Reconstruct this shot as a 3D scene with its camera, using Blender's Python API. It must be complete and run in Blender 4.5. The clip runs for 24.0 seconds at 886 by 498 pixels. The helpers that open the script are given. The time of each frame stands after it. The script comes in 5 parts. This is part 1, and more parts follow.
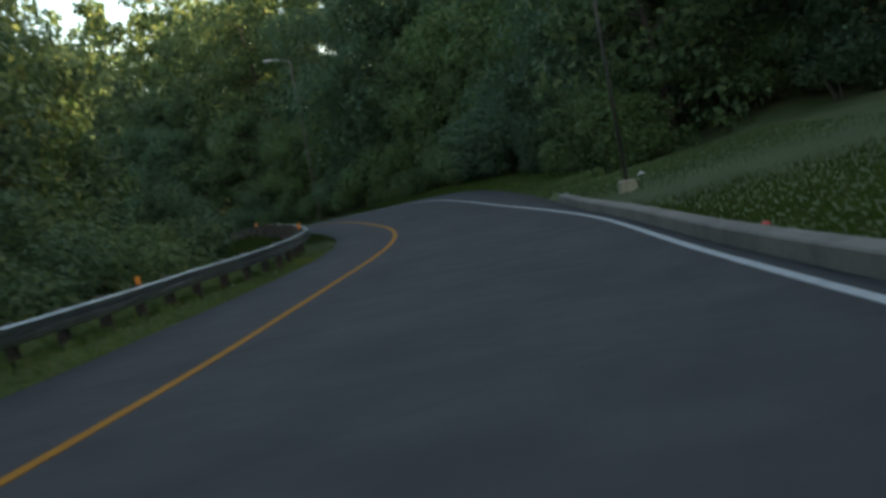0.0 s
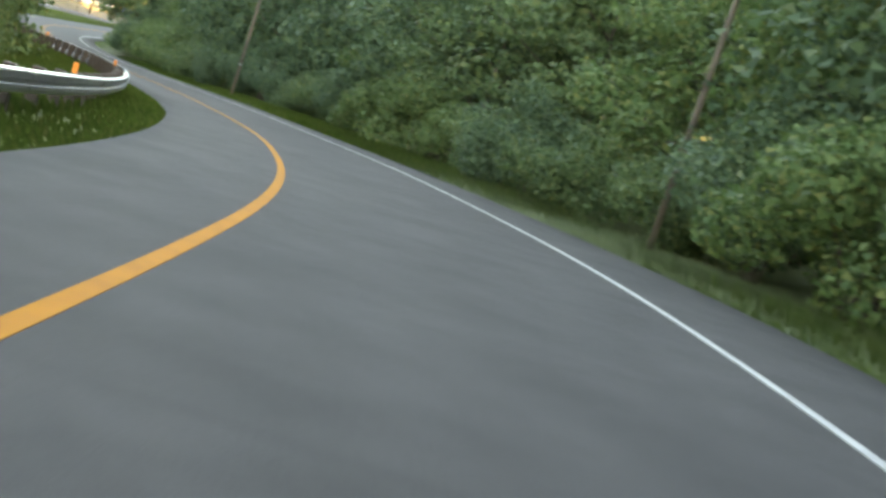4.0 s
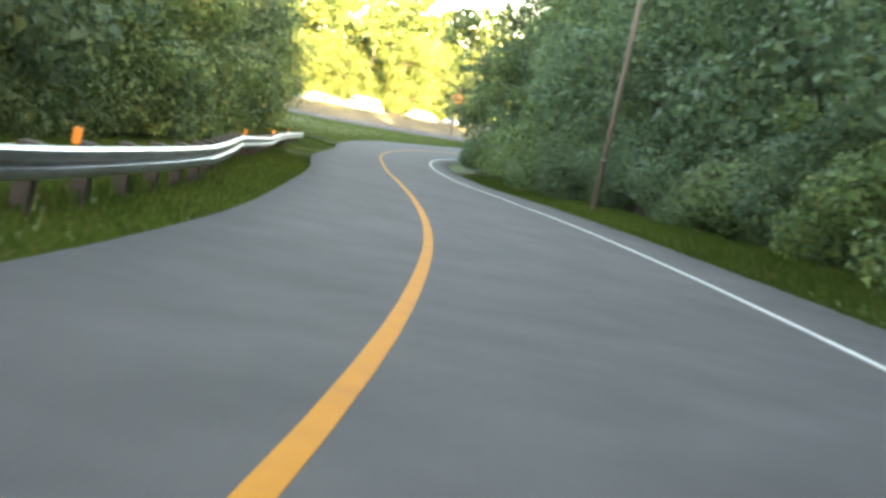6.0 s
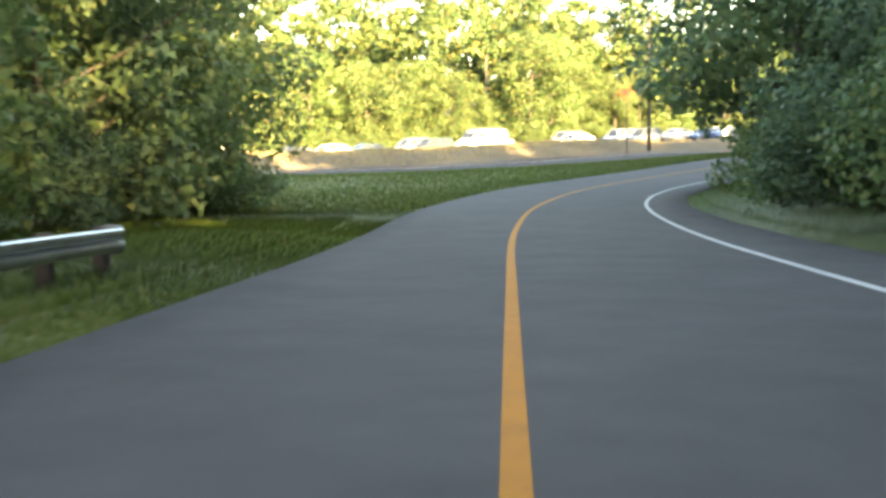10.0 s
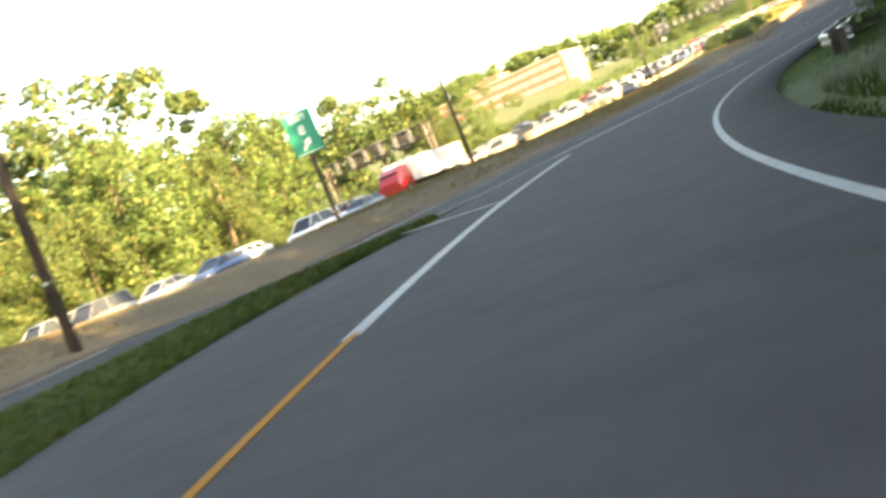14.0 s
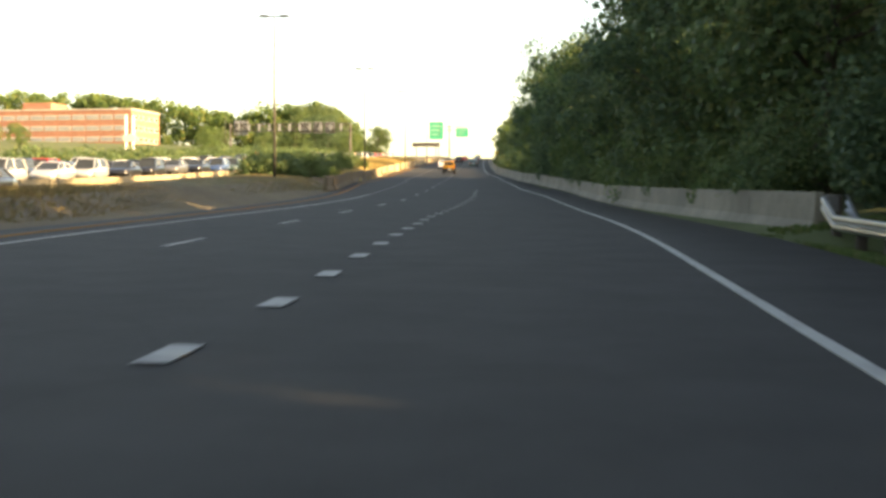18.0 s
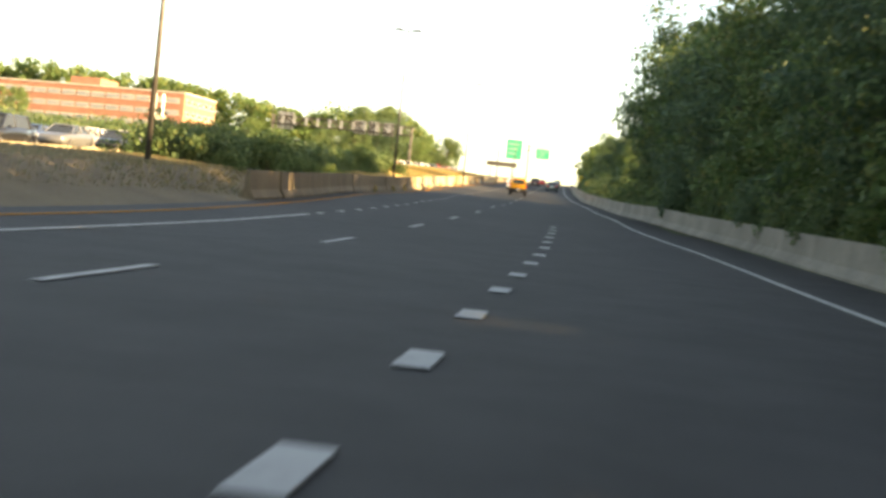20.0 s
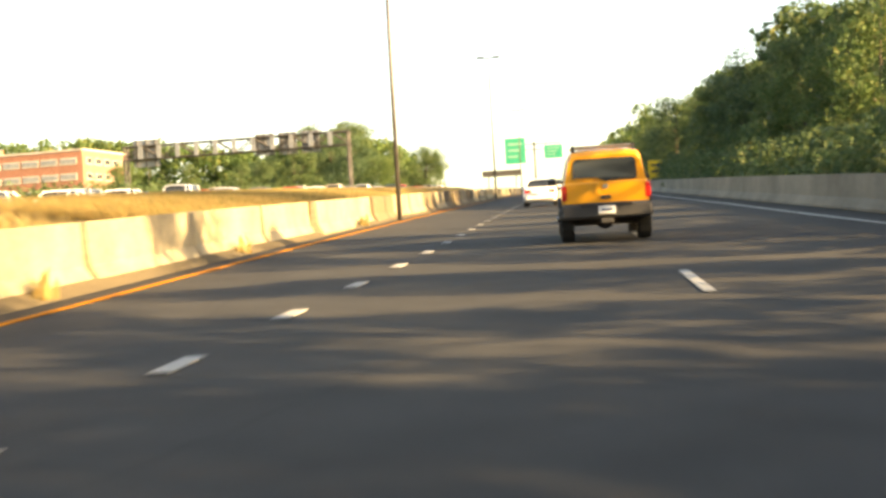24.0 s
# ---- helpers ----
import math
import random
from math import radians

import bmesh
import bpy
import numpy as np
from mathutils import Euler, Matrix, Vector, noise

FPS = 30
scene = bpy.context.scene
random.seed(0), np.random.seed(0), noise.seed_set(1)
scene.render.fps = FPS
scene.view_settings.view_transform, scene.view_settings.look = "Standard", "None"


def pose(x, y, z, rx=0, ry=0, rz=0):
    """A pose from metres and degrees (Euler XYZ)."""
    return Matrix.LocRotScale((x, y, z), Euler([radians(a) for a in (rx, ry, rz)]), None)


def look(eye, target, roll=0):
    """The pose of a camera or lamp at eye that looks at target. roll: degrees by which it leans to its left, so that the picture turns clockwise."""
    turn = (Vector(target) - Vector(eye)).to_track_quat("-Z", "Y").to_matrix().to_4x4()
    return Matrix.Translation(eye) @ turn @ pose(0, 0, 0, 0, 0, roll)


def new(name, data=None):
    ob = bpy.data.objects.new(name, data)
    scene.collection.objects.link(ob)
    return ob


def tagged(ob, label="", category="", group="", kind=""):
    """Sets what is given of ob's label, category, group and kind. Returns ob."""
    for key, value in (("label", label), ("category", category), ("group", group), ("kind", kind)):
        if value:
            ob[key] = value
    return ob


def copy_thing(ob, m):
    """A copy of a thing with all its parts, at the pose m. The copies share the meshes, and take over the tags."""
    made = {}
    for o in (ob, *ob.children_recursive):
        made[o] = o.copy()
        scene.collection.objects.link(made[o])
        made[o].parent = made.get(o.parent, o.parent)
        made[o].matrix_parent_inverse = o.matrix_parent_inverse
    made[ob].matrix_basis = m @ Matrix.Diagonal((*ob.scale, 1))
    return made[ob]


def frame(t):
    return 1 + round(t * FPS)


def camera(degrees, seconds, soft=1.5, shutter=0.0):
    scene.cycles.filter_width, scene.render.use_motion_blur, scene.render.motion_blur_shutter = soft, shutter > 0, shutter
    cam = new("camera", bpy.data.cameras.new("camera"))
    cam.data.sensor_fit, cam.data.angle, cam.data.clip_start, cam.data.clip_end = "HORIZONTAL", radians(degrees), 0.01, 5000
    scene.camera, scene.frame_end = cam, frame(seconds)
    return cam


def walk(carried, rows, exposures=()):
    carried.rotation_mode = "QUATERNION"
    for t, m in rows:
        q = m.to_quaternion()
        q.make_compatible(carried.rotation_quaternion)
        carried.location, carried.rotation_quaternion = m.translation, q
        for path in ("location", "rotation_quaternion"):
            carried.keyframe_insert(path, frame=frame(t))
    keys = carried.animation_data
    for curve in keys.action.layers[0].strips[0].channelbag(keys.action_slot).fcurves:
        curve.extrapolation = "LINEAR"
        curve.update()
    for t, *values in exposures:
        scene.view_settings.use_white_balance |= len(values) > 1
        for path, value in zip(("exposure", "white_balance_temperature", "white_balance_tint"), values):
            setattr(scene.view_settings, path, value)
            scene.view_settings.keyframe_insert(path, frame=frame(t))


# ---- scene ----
cam = camera(38.42, 24.0, soft=3.2, shutter=0.3)

# seconds, eye x y z, heading (degrees to the left of +y), pitch, lean
PATH = [
    (0.0, 0.00, 0.00, 1.22, 0.17, -3.99, -10.92),
    (0.5, 0.38, 8.51, 0.92, -0.98, -4.15, -1.19),
    (1.0, 0.72, 16.63, 0.64, 0.63, -4.39, 4.83),
    (1.5, 1.05, 24.87, 0.44, 3.08, -4.49, 6.13),
    (3.5, -2.68, 57.78, 0.63, 12.69, -6.29, 17.04),
    (4.0, -4.51, 65.57, 0.40, 16.95, -6.83, 18.43),
    (4.5, -6.90, 73.24, 0.10, 22.06, -6.69, 19.09),
    (5.0, -10.02, 80.66, -0.34, 27.14, -6.76, 18.74),
    (5.5, -13.64, 87.57, -0.70, 32.07, -6.79, 16.83),
    (6.0, -17.86, 94.41, -1.05, 36.45, -6.68, 12.23),
    (6.5, -22.45, 101.20, -1.38, 38.59, -6.26, 6.45),
    (7.0, -27.17, 107.63, -1.72, 40.02, -5.85, 5.68),
    (7.5, -32.02, 113.92, -2.10, 41.76, -5.74, 5.53),
    (8.0, -36.97, 119.98, -2.47, 43.29, -6.02, 3.20),
    (8.5, -42.00, 125.91, -2.84, 43.88, -5.70, 1.14),
    (9.0, -47.21, 131.73, -3.23, 44.58, -5.60, 0.16),
    (9.5, -52.83, 137.37, -3.61, 44.41, -5.28, -0.63),
    (11.5, -76.61, 165.07, -5.00, 40.73, -4.72, -8.11),
    (12.0, -82.34, 172.95, -5.25, 38.59, -4.58, -13.92),
    (12.5, -87.72, 181.14, -5.47, 35.00, -4.11, -17.23),
    (13.0, -92.52, 189.78, -5.66, 31.13, -3.30, -17.99),
    (13.5, -96.90, 198.77, -5.67, 26.83, -2.56, -19.89),
    (14.0, -100.56, 208.22, -5.66, 22.14, -2.22, -22.38),
    (14.5, -103.08, 218.04, -5.65, 16.94, -1.40, -22.41),
    (15.0, -105.32, 228.21, -5.47, 12.16, -1.26, -20.42),
    (15.5, -106.54, 238.65, -5.16, 8.06, -1.36, -17.57),
    (16.0, -107.16, 249.21, -4.82, 4.38, -1.48, -12.81),
    (16.5, -107.44, 259.97, -4.57, 2.20, -1.43, -5.03),
    (17.0, -107.39, 271.18, -4.37, 1.91, -1.71, -0.98),
    (17.5, -107.27, 282.49, -4.14, 1.79, -1.76, -1.14),
    (19.5, -107.36, 329.60, -2.94, 3.00, -1.60, 7.59),
    (20.0, -107.69, 341.91, -2.80, 5.08, -0.98, 5.98),
    (20.5, -108.06, 354.20, -2.36, 5.37, -0.81, -0.25),
    (21.0, -108.59, 366.76, -2.03, 4.80, -0.63, -1.29),
    (21.5, -108.97, 379.46, -1.57, 4.60, -0.30, -0.37),
    (22.0, -109.56, 392.37, -1.13, 4.60, -0.46, 2.38),
    (22.5, -110.01, 405.54, -0.55, 5.62, -0.76, 6.39),
    (23.0, -111.07, 419.14, 0.06, 7.25, -0.43, 3.39),
    (23.5, -111.95, 432.44, 0.52, 7.08, -0.11, -3.79),
    (24.0, -112.96, 445.64, 1.13, 5.69, 0.12, -3.36),
]

SKY_STRENGTH, SUN_STRENGTH = 0.088, 5.0
# the film's exposure and white balance drift as the view opens from the wood to the sky
EXPOSURES = [(0, 2.52, 7800, 6), (0.5, 3.32, 8000, 6), (1, 4.07, 9300, 6), (1.5, 4.37, 9600, 8), (3.5, 4.77, 10300, 10), (5, 4.87, 9900, 10), (6, 4.87, 9600, 10), (8, 4.39, 8900, 10), (9.5, 4.19, 8400, 10),
             (12, 4.04, 9000, 10), (14, 3.38, 8900, 12), (15.5, 2.84, 9000, 13), (17, 2.46, 9000, 14), (21, 2.71, 8900, 14), (23, 2.66, 9000, 14), (24, 2.49, 9200, 14)]


def eye_pose(x, y, z, yaw, pitch, lean):
    a, b = radians(yaw), radians(pitch)
    ahead = Vector((-math.sin(a) * math.cos(b), math.cos(a) * math.cos(b), math.sin(b)))
    return look((x, y, z), Vector((x, y, z)) + ahead, lean)


walk(cam, [(r[0], eye_pose(*r[1:])) for r in PATH], exposures=EXPOSURES)

# ---- light: a low evening sun behind and to the right of the road ----
SUN_FROM = Vector((0.93, -0.37, 0.33)).normalized()
world = bpy.data.worlds.new("world")
scene.world = world
world.use_nodes = True
wn = world.node_tree.nodes
sky = wn.new("ShaderNodeTexSky")
sky.sky_type = "NISHITA"
sky.sun_disc = False
sky.sun_elevation = math.asin(SUN_FROM.z)
sky.sun_rotation = math.atan2(SUN_FROM.x, SUN_FROM.y)
sky.air_density, sky.dust_density, sky.ozone_density = 1.0, 1.2, 1.2
wn["Background"].inputs["Strength"].default_value = SKY_STRENGTH
world.node_tree.links.new(sky.outputs[0], wn["Background"].inputs["Color"])
sun_data = bpy.data.lights.new("sun", "SUN")
sun_data.energy, sun_data.angle, sun_data.color = SUN_STRENGTH, radians(0.6), (1.0, 0.79, 0.48)
sun = new("sun", sun_data)
sun.matrix_world = look(SUN_FROM * 100, (0, 0, 0))


# ---- materials ----
def material(name):
    m = bpy.data.materials.new(name)
    m.use_nodes = True
    return m, m.node_tree.nodes, m.node_tree.links, m.node_tree.nodes["Principled BSDF"]


def ramp_node(n, l, source, stops):
    r = n.new("ShaderNodeValToRGB")
    while len(r.color_ramp.elements) < len(stops):
        r.color_ramp.elements.new(0.5)
    for e, (p, c) in zip(r.color_ramp.elements, stops):
        e.position, e.color = p, (*c, 1)
    l.new(source, r.inputs[0])
    return r.outputs[0]


def noise_node(n, l, scale, detail=4.0, rough=0.6, coords="Object", stretch=None):
    tc = n.new("ShaderNodeTexCoord")
    t = n.new("ShaderNodeTexNoise")
    t.inputs["Scale"].default_value, t.inputs["Detail"].default_value, t.inputs["Roughness"].default_value = scale, detail, rough
    out = tc.outputs[coords]
    if stretch:
        mp = n.new("ShaderNodeMapping")
        mp.inputs["Scale"].default_value = stretch
        l.new(out, mp.inputs[0])
        out = mp.outputs[0]
    l.new(out, t.inputs["Vector"])
    return t.outputs["Fac"]


def mix_node(n, l, a, b, fac, mode="MIX"):
    m = n.new("ShaderNodeMix")
    m.data_type, m.blend_type = "RGBA", mode
    for sock, v in ((m.inputs[0], fac), (m.inputs[6], a), (m.inputs[7], b)):
        if isinstance(v, (int, float)):
            sock.default_value = v
        elif isinstance(v, tuple):
            sock.default_value = (*v, 1)
        else:
            l.new(v, sock)
    return m.outputs[2]


def bump(n, l, bs, height, strength=0.3, distance=0.02):
    b = n.new("ShaderNodeBump")
    b.inputs["Strength"].default_value, b.inputs["Distance"].default_value = strength, distance
    l.new(height, b.inputs["Height"])
    l.new(b.outputs[0], bs.inputs["Normal"])


def rough_surface(name, dark, light, big=0.15, fine=8.0, roughness=0.9, relief=0.3, metal=0.0, stretch=None, distance=0.02):
    """Two scales of mottling and a fine relief."""
    m, n, l, bs = material(name)
    a = noise_node(n, l, big, 5, 0.65, stretch=stretch)
    b = noise_node(n, l, fine, 3, 0.7)
    ca = ramp_node(n, l, a, [(0.32, dark), (0.68, light)])
    cb = ramp_node(n, l, b, [(0.3, (0.72, 0.72, 0.72)), (0.7, (1.0, 1.0, 1.0))])
    l.new(mix_node(n, l, ca, cb, 1.0, "MULTIPLY"), bs.inputs["Base Color"])
    bs.inputs["Roughness"].default_value, bs.inputs["Metallic"].default_value = roughness, metal
    if relief:
        bump(n, l, bs, b, relief, distance)
    return m


def paint(name, colour, roughness=0.35, metal=0.0, coat=0.0, wear=0.12):
    m, n, l, bs = material(name)
    a = noise_node(n, l, 3.0, 4, 0.6)
    dark = tuple(c * (1 - wear) for c in colour)
    l.new(ramp_node(n, l, a, [(0.35, dark), (0.65, colour)]), bs.inputs["Base Color"])
    bs.inputs["Roughness"].default_value, bs.inputs["Metallic"].default_value = roughness, metal
    bs.inputs["Coat Weight"].default_value = coat
    return m


def foliage(name, dark, light, dry=None, clear=0.42):
    m, n, l, bs = material(name)
    geo = n.new("ShaderNodeNewGeometry")
    stops = [(0.0, dark), (0.75, light)] + ([(0.97, dry)] if dry else [])
    c = ramp_node(n, l, geo.outputs["Random Per Island"], stops)
    big = noise_node(n, l, 0.35, 2, 0.5)
    shade = ramp_node(n, l, big, [(0.3, (0.75, 0.79, 0.75)), (0.7, (1.0, 1.0, 1.0))])
    c = mix_node(n, l, c, shade, 1.0, "MULTIPLY")
    l.new(c, bs.inputs["Base Color"])
    bs.inputs["Roughness"].default_value = 0.55
    bs.inputs["Specular IOR Level"].default_value = 0.25
    tr = n.new("ShaderNodeBsdfTranslucent")
    l.new(c, tr.inputs["Color"])
    mx = n.new("ShaderNodeMixShader")
    mx.inputs[0].default_value = clear
    l.new(bs.outputs[0], mx.inputs[1])
    l.new(tr.outputs[0], mx.inputs[2])
    l.new(mx.outputs[0], n["Material Output"].inputs["Surface"])
    return m


def asphalt(name, dark, light):
    m, n, l, bs = material(name)
    a = noise_node(n, l, 0.12, 6, 0.7)
    patch = noise_node(n, l, 0.9, 3, 0.6)
    grain = noise_node(n, l, 60.0, 2, 0.8)
    c = ramp_node(n, l, a, [(0.3, dark), (0.7, light)])
    c = mix_node(n, l, c, ramp_node(n, l, patch, [(0.32, (0.78, 0.78, 0.78)), (0.66, (1.12, 1.12, 1.12))]), 1.0, "MULTIPLY")
    c = mix_node(n, l, c, ramp_node(n, l, grain, [(0.3, (0.7, 0.7, 0.7)), (0.7, (1.15, 1.15, 1.15))]), 1.0, "MULTIPLY")
    # tar-filled cracks wander over the surface
    tc = n.new("ShaderNodeTexCoord")
    vor = n.new("ShaderNodeTexVoronoi")
    vor.feature = "DISTANCE_TO_EDGE"
    vor.inputs["Scale"].default_value = 0.11
    warp = n.new("ShaderNodeTexNoise")
    warp.inputs["Scale"].default_value = 0.5
    mixv = n.new("ShaderNodeMix")
    mixv.data_type = "VECTOR"
    mixv.inputs[0].default_value = 0.25
    l.new(tc.outputs["Object"], warp.inputs["Vector"])
    l.new(tc.outputs["Object"], mixv.inputs[4])
    l.new(warp.outputs["Color"], mixv.inputs[5])
    l.new(mixv.outputs[1], vor.inputs["Vector"])
    crack = ramp_node(n, l, vor.outputs["Distance"], [(0.0, (0.82, 0.82, 0.82)), (0.004, (1.0, 1.0, 1.0))])
    c = mix_node(n, l, c, crack, 1.0, "MULTIPLY")
    l.new(c, bs.inputs["Base Color"])
    bs.inputs["Roughness"].default_value = 0.88
    bs.inputs["Specular IOR Level"].default_value = 0.26
    bump(n, l, bs, grain, 0.35, 0.01)
    return m


def marking(name, colour, worn):
    """Road paint: chipped and rubbed thin so that the asphalt shows."""
    m, n, l, bs = material(name)
    a = noise_node(n, l, 2.2, 5, 0.75)
    b = noise_node(n, l, 22.0, 3, 0.7)
    c = ramp_node(n, l, a, [(0.30, worn), (0.55, colour)])
    c = mix_node(n, l, c, ramp_node(n, l, b, [(0.30, worn), (0.42, colour)]), 0.35)
    l.new(c, bs.inputs["Base Color"])
    bs.inputs["Roughness"].default_value = 0.8
    bs.inputs["Specular IOR Level"].default_value = 0.15
    bump(n, l, bs, b, 0.2, 0.004)
    return m


def glass_pane(name, tint=(0.03, 0.035, 0.04)):
    m, n, l, bs = material(name)
    bs.inputs["Base Color"].default_value = (*tint, 1)
    bs.inputs["Roughness"].default_value = 0.06
    bs.inputs["Specular IOR Level"].default_value = 0.35
    return m


MAT = {
    "ramp": asphalt("ramp_asphalt", (0.040, 0.0378, 0.0362), (0.0545, 0.0515, 0.049)),
    "highway": asphalt("highway_asphalt", (0.034, 0.0335, 0.032), (0.047, 0.046, 0.0435)),
    "yellow": marking("yellow_line_paint", (0.36, 0.142, 0.006), (0.24, 0.100, 0.012)),
    "white": marking("white_line_paint", (0.38, 0.38, 0.36), (0.21, 0.21, 0.205)),
    "grass": rough_surface("grass_ground", (0.046, 0.064, 0.014), (0.074, 0.096, 0.020), 0.25, 18.0, 1.0, 0.5, distance=0.05),
    "dry_ground": rough_surface("dry_grass_ground", (0.10, 0.076, 0.042), (0.17, 0.13, 0.07), 0.2, 14.0, 1.0, 0.5, distance=0.05),
    "blade": foliage("grass_blades", (0.044, 0.076, 0.014), (0.078, 0.118, 0.024), (0.11, 0.115, 0.038), 0.3),
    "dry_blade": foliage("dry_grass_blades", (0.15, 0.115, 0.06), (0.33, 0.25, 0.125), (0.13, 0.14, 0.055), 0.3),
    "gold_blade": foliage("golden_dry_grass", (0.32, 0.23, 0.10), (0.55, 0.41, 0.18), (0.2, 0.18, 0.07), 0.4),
    "leaf": foliage("leaves", (0.055, 0.098, 0.042), (0.125, 0.185, 0.075), (0.17, 0.19, 0.07)),
    "leaf_blue": foliage("leaves_bluish", (0.05, 0.094, 0.052), (0.105, 0.165, 0.085), (0.14, 0.18, 0.075)),
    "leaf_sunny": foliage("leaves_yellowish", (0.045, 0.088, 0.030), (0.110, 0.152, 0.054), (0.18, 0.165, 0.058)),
    "leaf_vine": foliage("vine_leaves", (0.06, 0.115, 0.038), (0.135, 0.20, 0.07), (0.2, 0.21, 0.07)),
    "bark": rough_surface("bark", (0.055, 0.042, 0.03), (0.12, 0.095, 0.07), 1.5, 12.0, 0.95, 0.8, stretch=(1, 1, 0.15)),
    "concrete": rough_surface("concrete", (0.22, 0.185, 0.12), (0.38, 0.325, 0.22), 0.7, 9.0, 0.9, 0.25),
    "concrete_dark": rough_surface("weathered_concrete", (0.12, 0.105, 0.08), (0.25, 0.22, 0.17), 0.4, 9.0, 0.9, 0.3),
    # dirt and the shade of the trees are both put into this brown
    "concrete_stain_shade": rough_surface("stain_and_shade_concrete", (0.10, 0.078, 0.045), (0.19, 0.15, 0.092), 0.5, 9.0, 0.92, 0.3, stretch=(1, 1, 0.3)),
    "galvanised": rough_surface("galvanised_steel", (0.30, 0.31, 0.31), (0.50, 0.51, 0.51), 1.2, 15.0, 0.3, 0.05, 0.95),
    "rail_back": rough_surface("dull_steel", (0.11, 0.105, 0.10), (0.22, 0.21, 0.20), 1.2, 15.0, 0.6, 0.1, 0.5),
    "post_wood": rough_surface("creosoted_wood", (0.035, 0.028, 0.022), (0.09, 0.07, 0.055), 2.0, 20.0, 0.95, 0.5, stretch=(1, 1, 0.2)),
    "pole_wood": rough_surface("weathered_pole_wood", (0.11, 0.085, 0.065), (0.22, 0.18, 0.14), 1.2, 20.0, 0.95, 0.4, stretch=(1, 1, 0.1)),
    "pole_steel": rough_surface("dark_steel", (0.07, 0.065, 0.06), (0.14, 0.13, 0.12), 1.0, 12.0, 0.5, 0.05, 0.6),
    "aluminium": rough_surface("grey_aluminium", (0.30, 0.30, 0.30), (0.42, 0.42, 0.42), 1.0, 12.0, 0.45, 0.05, 0.6),
    "orange_plastic": paint("orange_plastic", (0.85, 0.24, 0.03), 0.5),
    "red_plastic": paint("red_plastic", (0.6, 0.05, 0.04), 0.5),
    "sign_pale": paint("sign_legend_pale_green", (0.16, 0.34, 0.27), 0.5, wear=0.2),
    "sign_green": paint("sign_green", (0.0, 0.24, 0.15), 0.5, wear=0.06),
    "sign_white": paint("sign_white", (0.78, 0.78, 0.76), 0.5, wear=0.06),
    "sign_red": paint("sign_red", (0.5, 0.03, 0.035), 0.5),
    # orange darkened to stand for the shade on the work sign
    "sign_orange_shaded": paint("sign_orange_shaded", (0.40, 0.14, 0.03), 0.55),
    "sign_yellow": paint("sign_yellow", (0.72, 0.48, 0.02), 0.55),
    "suv_yellow": paint("suv_yellow_paint", (0.66, 0.29, 0.018), 0.28, 0.0, 0.8, 0.04),
    "black_plastic": paint("black_plastic", (0.028, 0.028, 0.03), 0.6),
    "tyre": rough_surface("tyre_rubber", (0.014, 0.014, 0.014), (0.03, 0.03, 0.03), 6.0, 30.0, 0.85, 0.3),
    "rim": paint("wheel_rim", (0.42, 0.42, 0.43), 0.3, 0.9),
    "glass": glass_pane("dark_glass"),
    "brick": rough_surface("brick_wall", (0.27, 0.12, 0.085), (0.36, 0.17, 0.12), 0.4, 10.0, 0.9, 0.3),
    "band": rough_surface("pale_concrete_band", (0.45, 0.41, 0.36), (0.58, 0.54, 0.48), 0.5, 8.0, 0.85, 0.2),
    "lamp_red": paint("red_lamp_lens", (0.55, 0.02, 0.015), 0.2, 0.0, 0.5),
    "lamp_clear": paint("clear_lamp_lens", (0.6, 0.6, 0.58), 0.15, 0.0, 0.5),
}
for key, colour in (("car_white", (0.72, 0.72, 0.71)), ("car_silver", (0.45, 0.46, 0.47)), ("car_grey", (0.14, 0.145, 0.15)), ("car_black", (0.02, 0.02, 0.022)),
                    ("car_blue", (0.05, 0.09, 0.2)), ("car_red", (0.38, 0.02, 0.02)), ("car_green", (0.06, 0.10, 0.09)), ("car_beige", (0.42, 0.36, 0.27))):
    MAT[key] = paint(key + "_paint", colour, 0.28, 0.0 if key in ("car_white", "car_red") else 0.3, 0.8, 0.04)


